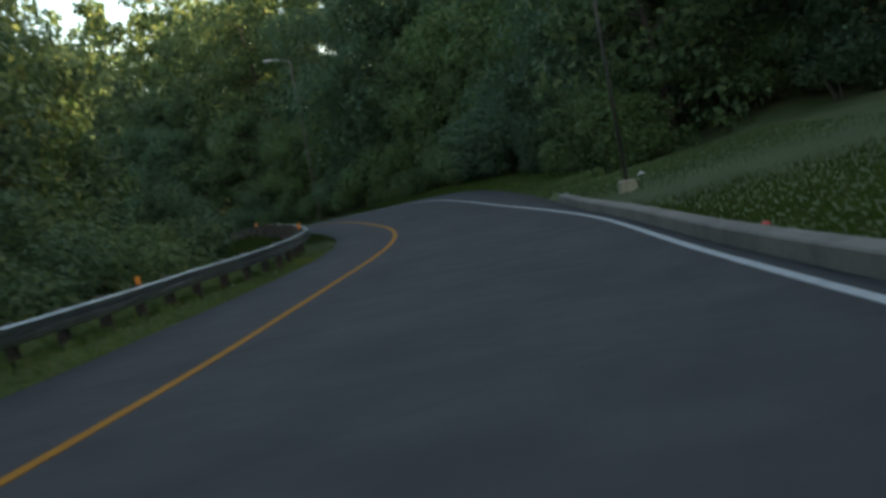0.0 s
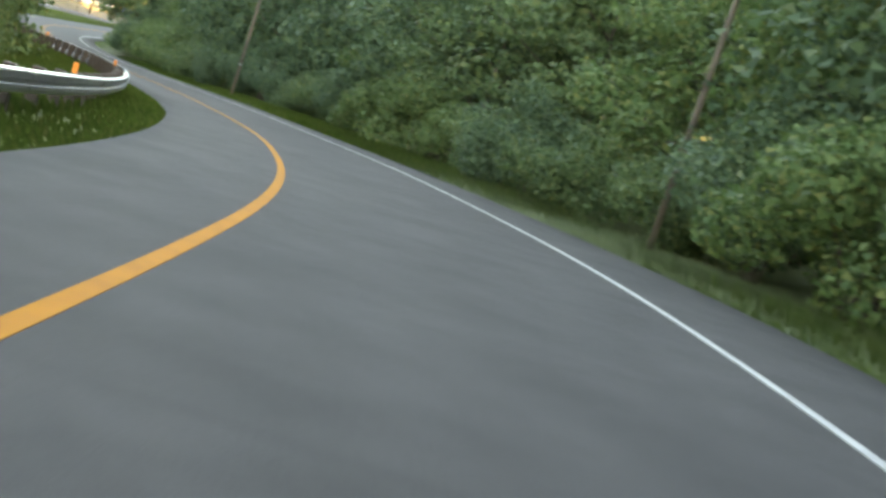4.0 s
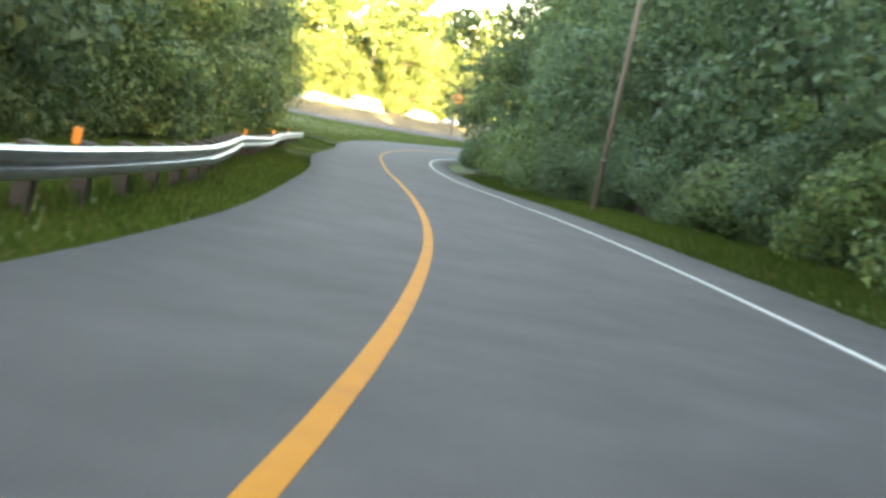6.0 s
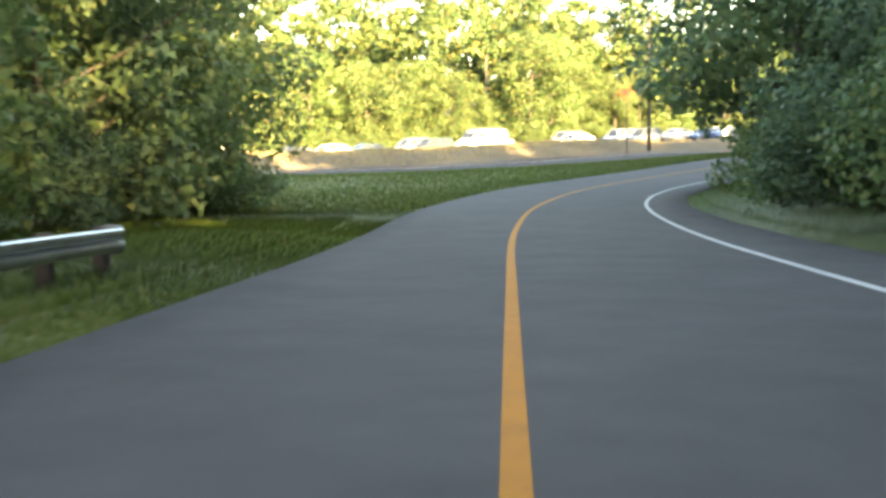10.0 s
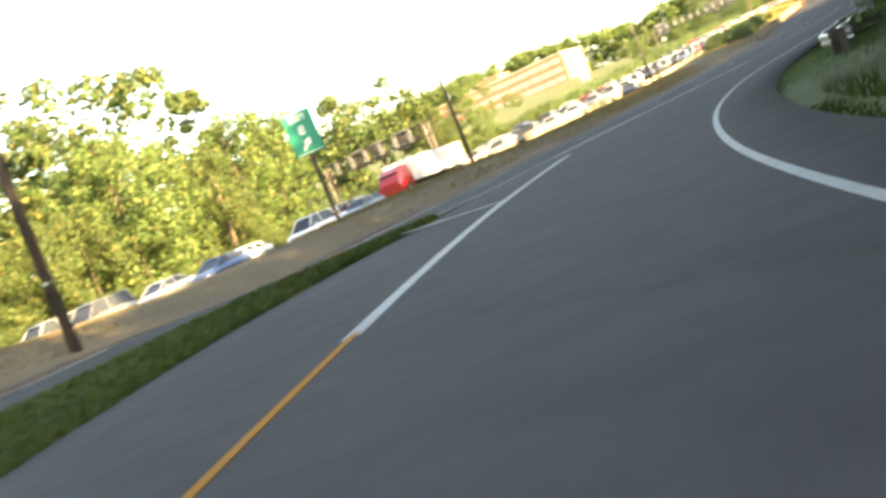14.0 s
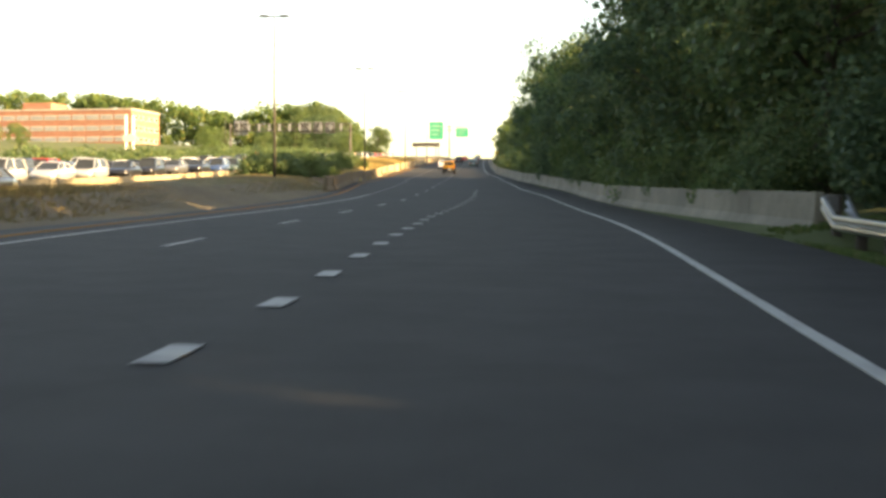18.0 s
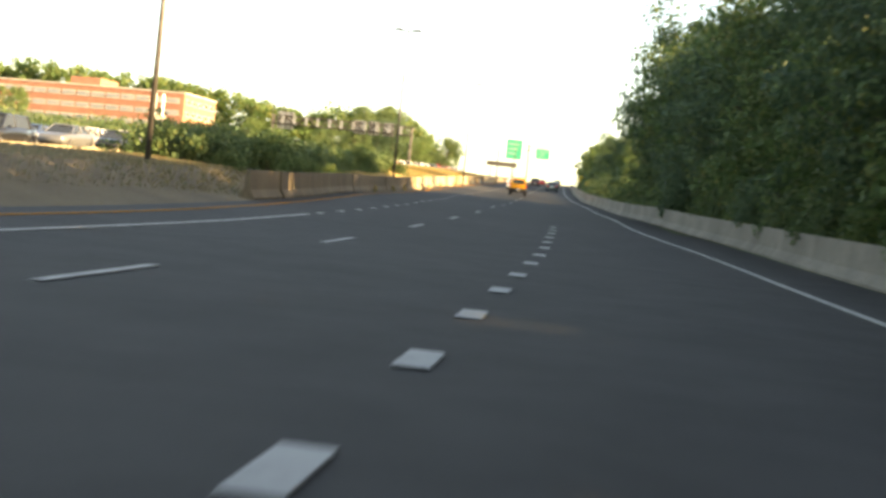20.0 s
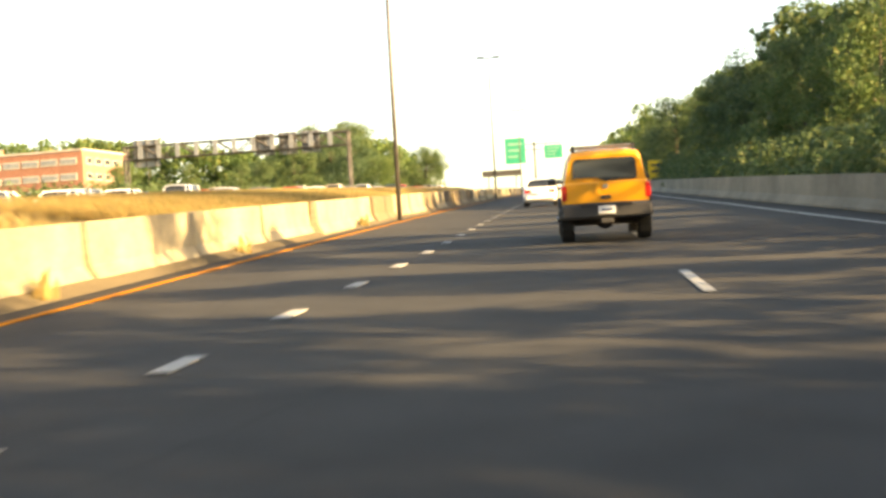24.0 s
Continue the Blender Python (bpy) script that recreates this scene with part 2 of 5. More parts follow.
# ---- mesh helpers ----
class Mesh:
    """Points and faces that are gathered, then linked as one mesh."""

    def __init__(self):
        self.v, self.f, self.mi = [], [], []

    def add(self, verts, faces, slot=0):
        k = len(self.v)
        self.v += [tuple(p) for p in verts]
        self.f += [tuple(i + k for i in f) for f in faces]
        self.mi += [slot] * len(faces)
        return self

    def box(self, lo, hi, taper=(1.0, 1.0), slot=0, bevel=0.0):
        """A box between two corners; the top may be narrower; bevel rounds the upright and upper edges."""
        (x0, y0, z0), (x1, y1, z1) = lo, hi
        cx, cy, hx, hy = (x0 + x1) / 2, (y0 + y1) / 2, (x1 - x0) / 2, (y1 - y0) / 2
        if not bevel:
            ring = [(-1, -1), (1, -1), (1, 1), (-1, 1)]
            bot = [(cx + a * hx, cy + b * hy, z0) for a, b in ring]
            top = [(cx + a * hx * taper[0], cy + b * hy * taper[1], z1) for a, b in ring]
            return self.add(bot + top, [(3, 2, 1, 0), (4, 5, 6, 7)] + [(i, (i + 1) % 4, 4 + (i + 1) % 4, 4 + i) for i in range(4)], slot)
        b = min(bevel, hx * 0.9, hy * 0.9, (z1 - z0) * 0.45)
        rings = []
        for z, inset, s in ((z0, b, 0), (z0 + b, 0, 0), (z1 - b, 0, 1), (z1, b, 1)):
            tx, ty = (taper if s else (1, 1))
            ax, ay = hx * tx - inset, hy * ty - inset
            c = b * 0.6 if not inset else b * 0.4
            rings.append([(cx + u, cy + v, z) for u, v in ((-ax + c, -ay), (ax - c, -ay), (ax, -ay + c), (ax, ay - c), (ax - c, ay), (-ax + c, ay), (-ax, ay - c), (-ax, -ay + c))])
        return self.loft(rings, True, True, slot)

    def loft(self, rings, closed=True, caps=True, slot=0):
        n, k = len(rings[0]), len(rings)
        faces = []
        for i in range(k - 1):
            for j in range(n if closed else n - 1):
                a, b = i * n + j, i * n + (j + 1) % n
                faces.append((a, b, b + n, a + n))
        if caps:
            faces += [tuple(range(n - 1, -1, -1)), tuple(range((k - 1) * n, k * n))]
        return self.add([p for r in rings for p in r], faces, slot)

    def tube(self, points, radii, sides=8, slot=0, caps=True):
        pts = [Vector(p) for p in points]
        rings = []
        for i, p in enumerate(pts):
            t = (pts[min(i + 1, len(pts) - 1)] - pts[max(i - 1, 0)]).normalized()
            u = t.cross(Vector((0, 0, 1)) if abs(t.z) < 0.9 else Vector((1, 0, 0))).normalized()
            w = u.cross(t) * -1
            r = float(radii[i] if isinstance(radii, (list, tuple)) else radii)
            rings.append([p + r * (math.cos(a) * u + math.sin(a) * w) for a in (2 * math.pi * j / sides for j in range(sides))])
        return self.loft(rings, True, caps, slot)

    def prism(self, profile, x0, x1, slot=0):
        """A (y, z) outline pushed along x."""
        return self.loft([[(x0, y, z) for y, z in profile], [(x1, y, z) for y, z in profile]], True, True, slot)

    def data(self, name, *mats, smooth=False):
        me = bpy.data.meshes.new(name)
        me.from_pydata(self.v, [], self.f)
        for m in mats:
            me.materials.append(MAT[m] if isinstance(m, str) else m)
        if len(mats) > 1:
            me.polygons.foreach_set("material_index", self.mi)
        if smooth:
            me.polygons.foreach_set("use_smooth", [True] * len(self.f))
        me.update()
        return me


def thing(name, label, category, at=None, group="", kind=""):
    ob = new(name)
    if at is not None:
        ob.matrix_basis = at
    return tagged(ob, label, category, group, kind)


def part(name, mesh, material_name, parent, label="", smooth=False, m=None):
    mats = material_name if isinstance(material_name, tuple) else (material_name,)
    data = mesh if isinstance(mesh, bpy.types.Mesh) else mesh.data(name, *mats, smooth=smooth)
    ob = new(name, data)
    ob.parent = parent
    if m is not None:
        ob.matrix_basis = m
    return tagged(ob, label)


def structure(name, mesh, material_name, label, category, kind="structure", smooth=False):
    mats = material_name if isinstance(material_name, tuple) else (material_name,)
    return tagged(new(name, mesh.data(name, *mats, smooth=smooth)), label, category, "", kind)


# ---- plan ----
# the line that the ramp and then the highway follow: x, y and the road's height
LINE = [(-2.6, -64, 2.30), (-1.3, -32, 1.15), (-0, 0, 0.00), (0.7, 16, -0.57), (0.9, 32, -0.81), (-0.7, 47.9, -0.83), (-3.8, 63.6, -0.81), (-8.9, 78.7, -1.34), (-16.5, 92.8, -2.06), (-25.6, 105.9, -2.80), (-35.6, 118.4, -3.53), (-46.3, 130.3, -4.33), (-57.4, 141.8, -5.07), (-68, 153.8, -5.71), (-78, 166.3, -6.25), (-87.1, 179.4, -6.60), (-94.7, 193.5, -6.83), (-100.6, 208.3, -6.92), (-104.4, 223.9, -6.72), (-106.7, 239.7, -6.34), (-107.5, 255.7, -5.92), (-107.4, 271.7, -5.57), (-107.2, 287.7, -5.23), (-107.2, 303.7, -4.81), (-107.2, 319.7, -4.39), (-107.5, 335.7, -4.05), (-108, 351.7, -3.66), (-108.6, 367.7, -3.22), (-109.1, 383.7, -2.65), (-109.7, 399.6, -2.03), (-110.8, 415.6, -1.31), (-111.9, 431.6, -0.74), (-113, 447.5, -0.03), (-113, 480, 1.63), (-113, 560, 5.50), (-113, 660, 10.10), (-113, 800, 16.50), (-113, 1000, 21.00), (-113, 1500, 23.00)]


def glide(points, step):
    """A smooth curve through the points, with its length."""
    p = np.array(points, float)
    t = np.r_[0, np.cumsum(np.linalg.norm(np.diff(p[:, :2], axis=0), axis=1))]
    m = np.gradient(p, t, axis=0)
    s = np.arange(0, t[-1], step)
    i = np.clip(np.searchsorted(t, s, "right") - 1, 0, len(t) - 2)
    h = (t[i + 1] - t[i])[:, None]
    u = ((s - t[i]) / (t[i + 1] - t[i]))[:, None]
    out = (2 * u**3 - 3 * u**2 + 1) * p[i] + (u**3 - 2 * u**2 + u) * h * m[i] + (-2 * u**3 + 3 * u**2) * p[i + 1] + (u**3 - u**2) * h * m[i + 1]
    return s, out


LS, LP = glide(LINE, 1.0)
LS = LS - LS[np.argmin(LP[:, 0] ** 2 + LP[:, 1] ** 2)]
LT = np.gradient(LP[:, :2], axis=0)
LT /= np.linalg.norm(LT, axis=1)[:, None]
LN = np.stack([LT[:, 1], -LT[:, 0]], 1)  # to the right


def keyed(*pairs):
    a = np.array(pairs, float)
    return lambda v: np.interp(v, a[:, 0], a[:, 1])


def eased(*pairs):
    """Like keyed, with its corners rounded off."""
    f = keyed(*pairs)
    return lambda v: sum(f(np.asarray(v, float) + o) for o in (-6, -4, -2, 0, 2, 4, 6)) / 7


# offsets to the right of the line, along its length
bank = keyed((45, -0.004), (60, 0.040), (72, 0.038), (88, 0.034), (104, 0.037), (120, 0.032), (136, 0.030), (152, 0.021), (168, 0.007), (184, -0.001), (200, 0.000))
yellow_at = eased((-64, -3.50), (10, -3.50), (19, -3.40), (25, -3.20), (31, -2.75), (36, -2.10), (41, -1.60), (50, -1.50), (64, -1.60), (72, -1.84), (78, -1.79), (102, -0.84), (108, -0.75), (114, -0.75), (126, -0.90), (132, -0.91),
              (144, -0.59), (150, -0.34), (156, 0.01), (162, 0.23), (168, 0.34), (174, 0.33), (180, 0.23), (192, -0.21), (210, -1.09), (222, -2.01), (228, -2.39), (252, -3.26), (264, -3.80), (276, -4.45), (294, -5.75))
white_at = eased((-64, 2.60), (9, 2.55), (24, 2.60), (36, 2.60), (43, 2.50), (52, 2.80), (72, 3.03), (78, 3.04), (102, 3.41), (108, 3.42), (126, 3.23), (132, 3.24), (138, 3.34), (162, 4.11), (168, 4.15), (174, 4.11),
              (180, 3.99), (186, 3.82), (198, 3.30), (216, 2.34), (222, 2.13), (228, 2.06), (240, 2.07), (246, 2.00), (264, 1.50), (282, 1.09), (300, 1.28), (306, 1.40))
right_pave_at = eased((-64, 2.95), (30, 2.95), (36, 2.95), (40, 3.4), (44, 4.1), (50, 4.6), (66, 5.2), (79, 5.4), (87, 5.5), (95, 5.3), (104, 5.2), (116, 5.0), (128, 4.85), (134, 5.1), (145, 5.6), (154, 5.85), (166, 6.1), (176, 6.0), (187, 5.5), (205, 4.4), (216, 3.9), (237, 3.75), (245, 3.5), (254, 3.05), (272, 2.8), (290, 3.1), (300, 3.6), (314, 4.2))
left_pave_at = eased((-64, -6.4), (15, -6.0), (25, -5.4), (30, -5.0), (35, -4.2), (40, -3.6), (46, -3.4), (55, -3.5), (71, -3.9), (80, -4.0), (93, -3.6), (104, -3.25), (110, -3.2), (116, -3.4), (126, -3.8), (140, -3.8), (157, -3.6),
                     (170, -3.3), (185, -3.1), (197, -4.1), (211, -5.3), (220, -6.1), (229, -7.1), (238, -7.5), (251, -7.5), (258, -8.6), (266, -8.9), (273, -8.0), (282, -6.8), (300, -6.8), (314, -4.0))
# the highway: x of the line beside its outer lane, by y
lane_line = keyed((-300, -250.00), (-100, -184.00), (0, -158.00), (100, -136.00), (150, -127.00), (200, -120.00), (226, -117.10), (237, -116.00), (247.4, -114.95), (253.6, -114.29), (259.8, -113.55), (271.8, -111.96), (283.8, -110.72), (290, -110.20), (297, -109.72), (307, -109.25),
              (336, -109.00), (350, -108.50), (370, -108.10), (388, -108.00), (440, -107.90), (1500, -107.90))
right_line = eased((226.2, -103.15), (232.1, -104.26), (238, -105.14), (243.9, -105.82), (249.8, -106.29), (255.8, -106.46), (261.8, -106.38), (267.8, -106.20), (273.8, -105.98), (285.8, -105.43), (297.8, -104.97), (303.8, -104.70), (315.8, -104.08), (321.8, -103.82), (327.9, -103.62), (333.9, -103.46),
              (345, -103.45), (361, -103.30), (375, -103.30), (386, -103.80), (395, -104.30), (411, -104.70), (434, -105.20), (450, -105.50), (472, -106.90), (520, -107.50), (1500, -107.50))
inner_line = eased((-300, 4.4), (240, 4.4), (278, 6.9), (380, 7.0), (410, 7.2), (425, 7.3), (434, 8.2), (453, 8.3), (470, 7.8), (1500, 7.8))
left_edge = eased((-300, 5.2), (240, 5.2), (278, 7.9), (310, 7.9), (380, 9.2), (400, 10.3), (430, 11.7), (1500, 11.9))
bank_size = keyed((-300, 0.55), (262, 0.5), (275, 0.5), (293, 0.34), (318, 0.34), (345, 0.5), (370, 0.62), (396, 0.62))
opposite_lift = keyed((-300, 0.5), (222, 0.55), (250, 0.32), (270, 0.12), (330, 0.0), (345, 0.3), (361, 0.65), (410, 0.75), (1500, 0.75))
HZ = keyed((-400, -6.4), (150, -6.75), *[(y, z) for x, y, z in LP if y > 190])

# the highway lies above the ramp until they join, and leans up towards the median
hw_base = keyed((-300, 0.5), (195, 0.5), (215, 0.4), (234, 0.36), (242, 0.1), (247, 0))
hw_lean = keyed((-300, 0.04), (236, 0.035), (247, 0))


def hw_lift(y, e):
    return (hw_base(y) + hw_lean(y) * np.clip(e, -2, 12)) * np.clip((np.asarray(e, float) + 3.5) / 2.6, 0, 1)


def along(s, d, lift=0.0):
    """A point by its length along the line, offset to the right and height over the road."""
    x, y, z = (np.interp(s, LS, LP[:, k]) for k in range(3))
    nx, ny = np.interp(s, LS, LN[:, 0]), np.interp(s, LS, LN[:, 1])
    return (float(x + nx * d), float(y + ny * d), float(z + bank(s) * max(-4.5, min(d, 6.5)) + lift))


def heading(s):
    return math.degrees(math.atan2(-np.interp(s, LS, LT[:, 0]), np.interp(s, LS, LT[:, 1])))


def ground_height(X, Y):
    """The lie of the land, for arrays."""
    X, Y = np.asarray(X, float), np.asarray(Y, float)
    shape = X.shape
    x, y = X.ravel(), Y.ravel()
    keep = LP[:, 1] < 300
    P, s_all, N = LP[keep], LS[keep], LN[keep]
    idx = np.empty(len(x), int)
    for k in range(0, len(x), 4000):
        idx[k:k + 4000] = ((x[k:k + 4000, None] - P[:, 0]) ** 2 + (y[k:k + 4000, None] - P[:, 1]) ** 2).argmin(1)
    s = s_all[idx]
    d = (x - P[idx, 0]) * N[idx, 0] + (y - P[idx, 1]) * N[idx, 1]
    zr = P[idx, 2] + bank(s) * np.clip(d, -4.5, 6.5)
    lo, hi = left_pave_at(s), right_pave_at(s)
    out_r, out_l = np.maximum(d - hi, 0), np.maximum(lo - d, 0)
    # land raised on the outer side so that its trees shade the road
    slope = keyed((-60, 0.2), (40, 0.2), (60, 0.24), (165, 0.24), (200, 0.08), (225, 0.0))(s)
    rise = np.where(s < 48, np.minimum(out_r * 0.10, 1.5) + 0.1 * (out_r > 0.2), np.minimum(out_r * 0.05, 1.5))
    rise = rise + np.clip(out_r - np.where(s < 48, 13, 6), 0, 45) * slope
    fall = np.where(s < 170, -np.clip(out_l - 3.0, 0, 12) * 0.12, 0) - np.clip(out_l - 0.3, 0, 2.0) * 0.12 * keyed((28, 0), (38, 1), (52, 1), (64, 0))(s)
    zramp = zr + rise + fall - 0.12 * ((d > lo + 0.4) & (d < hi - 0.4 + 0.65 * (s < 46))) - 0.03
    # highway, its median bank and the opposite carriageway
    k = lane_line(y)
    e = k - x  # metres to the left of the lane line
    zh = HZ(y)
    med = left_edge(y) + 1.6
    u = e - med
    high = keyed((0, 0), (0.8, 0.3), (2.4, 1.5), (6, 1.7), (9, 1.3), (14, 0.9))(u) * bank_size(y)
    low = keyed((0, 0), (0.8, 0.2), (2.4, 0.75), (6, 0.95), (9, 0.6), (14, 0.2))(u)
    share = np.clip((y - 236) / 26, 0, 1)
    hump = (low * (1 - share) + high * share) * (u > 0) + hw_lift(y, e)
    hump = np.where(y > 416, keyed((0, 0), (0.8, 0.6), (3, 0.82), (14, 0.8))(u) * (u > 0), hump)
    beyond = np.clip((u - 8.5) / 3, 0, 1)
    hump = hump * (1 - beyond) + beyond * (opposite_lift(y) - 0.12 + keyed((46, 0), (60, 1.2), (90, 4.0), (200, 7.0))(u))
    right_out = np.maximum(x - (right_line(y) + 2.2), 0)
    verge = np.where(y < 320, -0.16 * np.minimum(right_out, 2.0) + 0.10 * np.maximum(right_out - 4.5, 0), 0.10 * right_out)
    zhw = zh + hump + np.minimum(verge, 4.0) - 0.12 * (e < med + 0.2) * (e > np.where(y > 246, -8.0, -0.3))
    w = np.clip((e + 14) / 10, 0, 1)  # 1 over the highway
    w = np.where(y > 262, 1.0, np.where(y > 240, np.maximum(w, (y - 240) / 22), w))
    z = zramp * (1 - w) + zhw * w
    z = np.where((d > lo - 1.2) & (d < hi + 0.5) & (s < 316), np.minimum(z, zr - 0.12), z)
    return z.reshape(shape)


def gz(x, y):
    return float(ground_height(np.array([x]), np.array([y]))[0])


def spaced(edges):
    out = [edges[0][0]]
    for a, b, step in edges:
        out += list(np.arange(a + step, b + step * 0.5, step))
    return np.array(sorted(set(np.round(out, 2))))


# ---- ground sheet ----
gx = spaced([(-2600, -700, 190), (-700, -300, 25), (-300, -180, 6), (-180, 0, 2.0), (0, 7, 0.5), (7, 41, 2.0), (41, 161, 8), (161, 701, 45), (701, 2600, 190)])
gy = spaced([(-2200, -300, 190), (-300, -80, 16), (-80, 520, 2.4), (520, 900, 10), (900, 1500, 40), (1500, 4000, 250)])
GX, GY = np.meshgrid(gx, gy)
GZ = ground_height(GX, GY)
nx_, ny_ = len(gx), len(gy)
gm = Mesh()
gm.v = list(zip(GX.ravel().tolist(), GY.ravel().tolist(), GZ.ravel().tolist()))
e_mid = lane_line(GY) - GX
med_mid = left_edge(GY) + 1.6
dry = (e_mid > med_mid - 0.5) & (e_mid < med_mid + 12) & (GY > 40)
dry |= (GY > 300) & (e_mid > med_mid + 30) & (e_mid < med_mid + 36)
for j in range(ny_ - 1):
    for i in range(nx_ - 1):
        a = j * nx_ + i
        gm.f.append((a, a + 1, a + nx_ + 1, a + nx_))
        gm.mi.append(1 if dry[j, i] else 0)
structure("ground", gm, ("grass", "dry_ground"), "grassy ground, green verges and a dry brown median bank", "ground", smooth=True)


# ---- pavements and lines ----
def strip(rows, skirt=0.25):
    """A sheet over rows of points, with its outer edges turned down."""
    m = Mesh()
    rows = [[(r[0][0], r[0][1], r[0][2] - skirt)] + list(r) + [(r[-1][0], r[-1][1], r[-1][2] - skirt)] for r in rows]
    n = len(rows[0])
    m.v = [p for r in rows for p in r]
    for i in range(len(rows) - 1):
        for j in range(n - 1):
            a = i * n + j
            m.f.append((a, a + 1, a + n + 1, a + n))
    m.mi = [0] * len(m.f)
    return m


rows = []
for s in np.arange(-62, 313, 2.0):
    lo, hi = float(left_pave_at(s)), float(right_pave_at(s))
    rows.append([along(s, lo + (hi - lo) * q / 8) for q in range(9)])
ramp_road = structure("road_ramp", strip(rows), "ramp", "grey asphalt ramp curving down to the highway", "road", smooth=True)


def hw(e, y, lift=0.0):
    """A highway point, e metres to the left of the lane line."""
    return (float(lane_line(y)) - e, float(y), float(HZ(y) + hw_lift(y, e)) + lift)


ys = np.r_[np.arange(-280, 180, 12.0), np.arange(180, 520, 2.5), np.arange(520, 1400, 15.0)]
rows = []
for y in ys:
    k = float(lane_line(y))
    right = k - (float(right_line(y)) + (2.6 if y < 400 else 2.0)) if y > 271 else -1.0 if y > 246 else -0.5
    left = float(left_edge(y)) + 1.9
    rows.append([hw(left + (right - left) * q / 8, y, -0.012) for q in range(9)])
highway_road = structure("road_highway", strip(rows), "highway", "dark asphalt highway carriageway with three lanes", "road", smooth=True)
rows = []
for y in ys:
    rows.append([(float(lane_line(y)) - 25.2 - 19.5 * (1 - q / 6), float(y), float(HZ(y) + opposite_lift(y)) + 0.08) for q in range(7)])
structure("road_opposite", strip(rows), "highway", "asphalt of the opposite carriageway beyond the median", "road", smooth=True)


# the grass between ramp and highway narrows to a point at the gore
strip_rows = []
for s in np.arange(204, 277, 1.5):
    lo = float(left_pave_at(s))
    d = lo
    while d > lo - 20 and along(s, d)[0] > float(lane_line(along(s, d)[1])) + 0.45:
        d -= 0.05
    if lo - d < 0.12:
        continue
    x, y, z = along(s, d)
    outer = Vector((x, y, float(HZ(y) + hw_lift(y, -0.45)) - 0.01)) if d > lo - 20 else Vector((x, y, max(gz(x, y), z) + 0.02))
    inner = Vector(along(s, lo + 0.03, -0.01))
    strip_rows.append([tuple(inner.lerp(outer, q) + Vector((0, 0, 0.07 * math.sin(math.pi * q)))) for q in (0, 0.15, 0.4, 0.7, 0.9, 1)])
structure("verge", strip(strip_rows, 0.3), "grass", "narrow mown grass strip between ramp and highway", "grass", smooth=True)


def line_mesh(points, width, lift=0.007):
    """A painted line: a thin raised ribbon along points."""
    p = np.array(points, float)
    t = np.gradient(p[:, :2], axis=0)
    t /= np.linalg.norm(t, axis=1)[:, None] + 1e-9
    n = np.stack([t[:, 1], -t[:, 0]], 1) * width / 2
    rows = [[(a[0] - b[0], a[1] - b[1], a[2] + lift), (a[0] + b[0], a[1] + b[1], a[2] + lift)] for a, b in zip(p, n)]
    return strip(rows, 0.012)


S1 = np.arange(-62, 255, 1.5)
EDGE_FROM = along(282.5, float(white_at(282.5)))[1]
part("centre_line", line_mesh([along(s, float(yellow_at(s))) for s in S1], 0.13), "yellow", ramp_road, "worn yellow edge line")
part("edge_line", line_mesh([along(s, float(white_at(s))) for s in np.arange(-62, 283.1, 1.5)], 0.13), "white", ramp_road, "white edge line")
part("gore_line", line_mesh([along(s, float(yellow_at(s))) for s in np.arange(253.7, 285, 1.5)], 0.26), "white", ramp_road, "wide white line")
part("lane_line", line_mesh([hw(0.0, y) for y in np.arange(256, 294, 2.0)], 0.30), "white", highway_road, "wide white line")
part("outer_line", line_mesh([hw(0.0, y) for y in np.arange(-260, 257, 4.0)], 0.15), "white", highway_road)
part("edge_line", line_mesh([(float(right_line(y)), y, float(HZ(y))) for y in np.r_[np.arange(EDGE_FROM, 520, 3.0), np.arange(520, 1300, 20.0)]], 0.13), "white", highway_road)
cross = [Vector(hw(0.0, 241.0)), Vector(along(271.0, float(yellow_at(271.0))))]
part("gore_line", line_mesh([tuple(cross[0].lerp(cross[1], q)) for q in np.linspace(0, 1, 6)], 0.2, 0.012), "white", highway_road, "white line across the gore")
part("inner_line", line_mesh([hw(float(inner_line(y)), y) for y in np.arange(100, 380, 3.0)], 0.15), "white", highway_road, "solid white line")
part("left_edge_line", line_mesh([hw(float(left_edge(y)), y) for y in np.r_[np.arange(100, 520, 3.0), np.arange(520, 1300, 20.0)]], 0.15), "yellow", highway_road)


def dash(e_of, y0, length, width):
    return line_mesh([hw(float(e_of(y)), y) for y in np.linspace(y0, y0 + length, 3)], width)


for i in range(34):  # short wide dashes beside the joining lane
    y0 = 295.55 + 3.66 * i - (0.55 if i < 19 else 0.25 if i < 21 else 0)
    if y0 < 394:
        part("dash", dash(keyed((350, 0.03), (372, -0.1)), y0, 0.92, 0.25), "white", highway_road)
for i in range(42):  # long lane dashes
    part("dash", dash(keyed((385, 3.74), (400, 3.62)), 72.1 + 12.2 * i - (0 if i < 26 else 0.7 if i < 31 else 2.0 if i == 31 else 3.3), 3.05, 0.13), "white", highway_road)
for i in range(40):  # short dashes beside the inner lane
    part("dash", dash(inner_line, 380.2 + 3.74 * i, 0.92, 0.18), "white", highway_road)


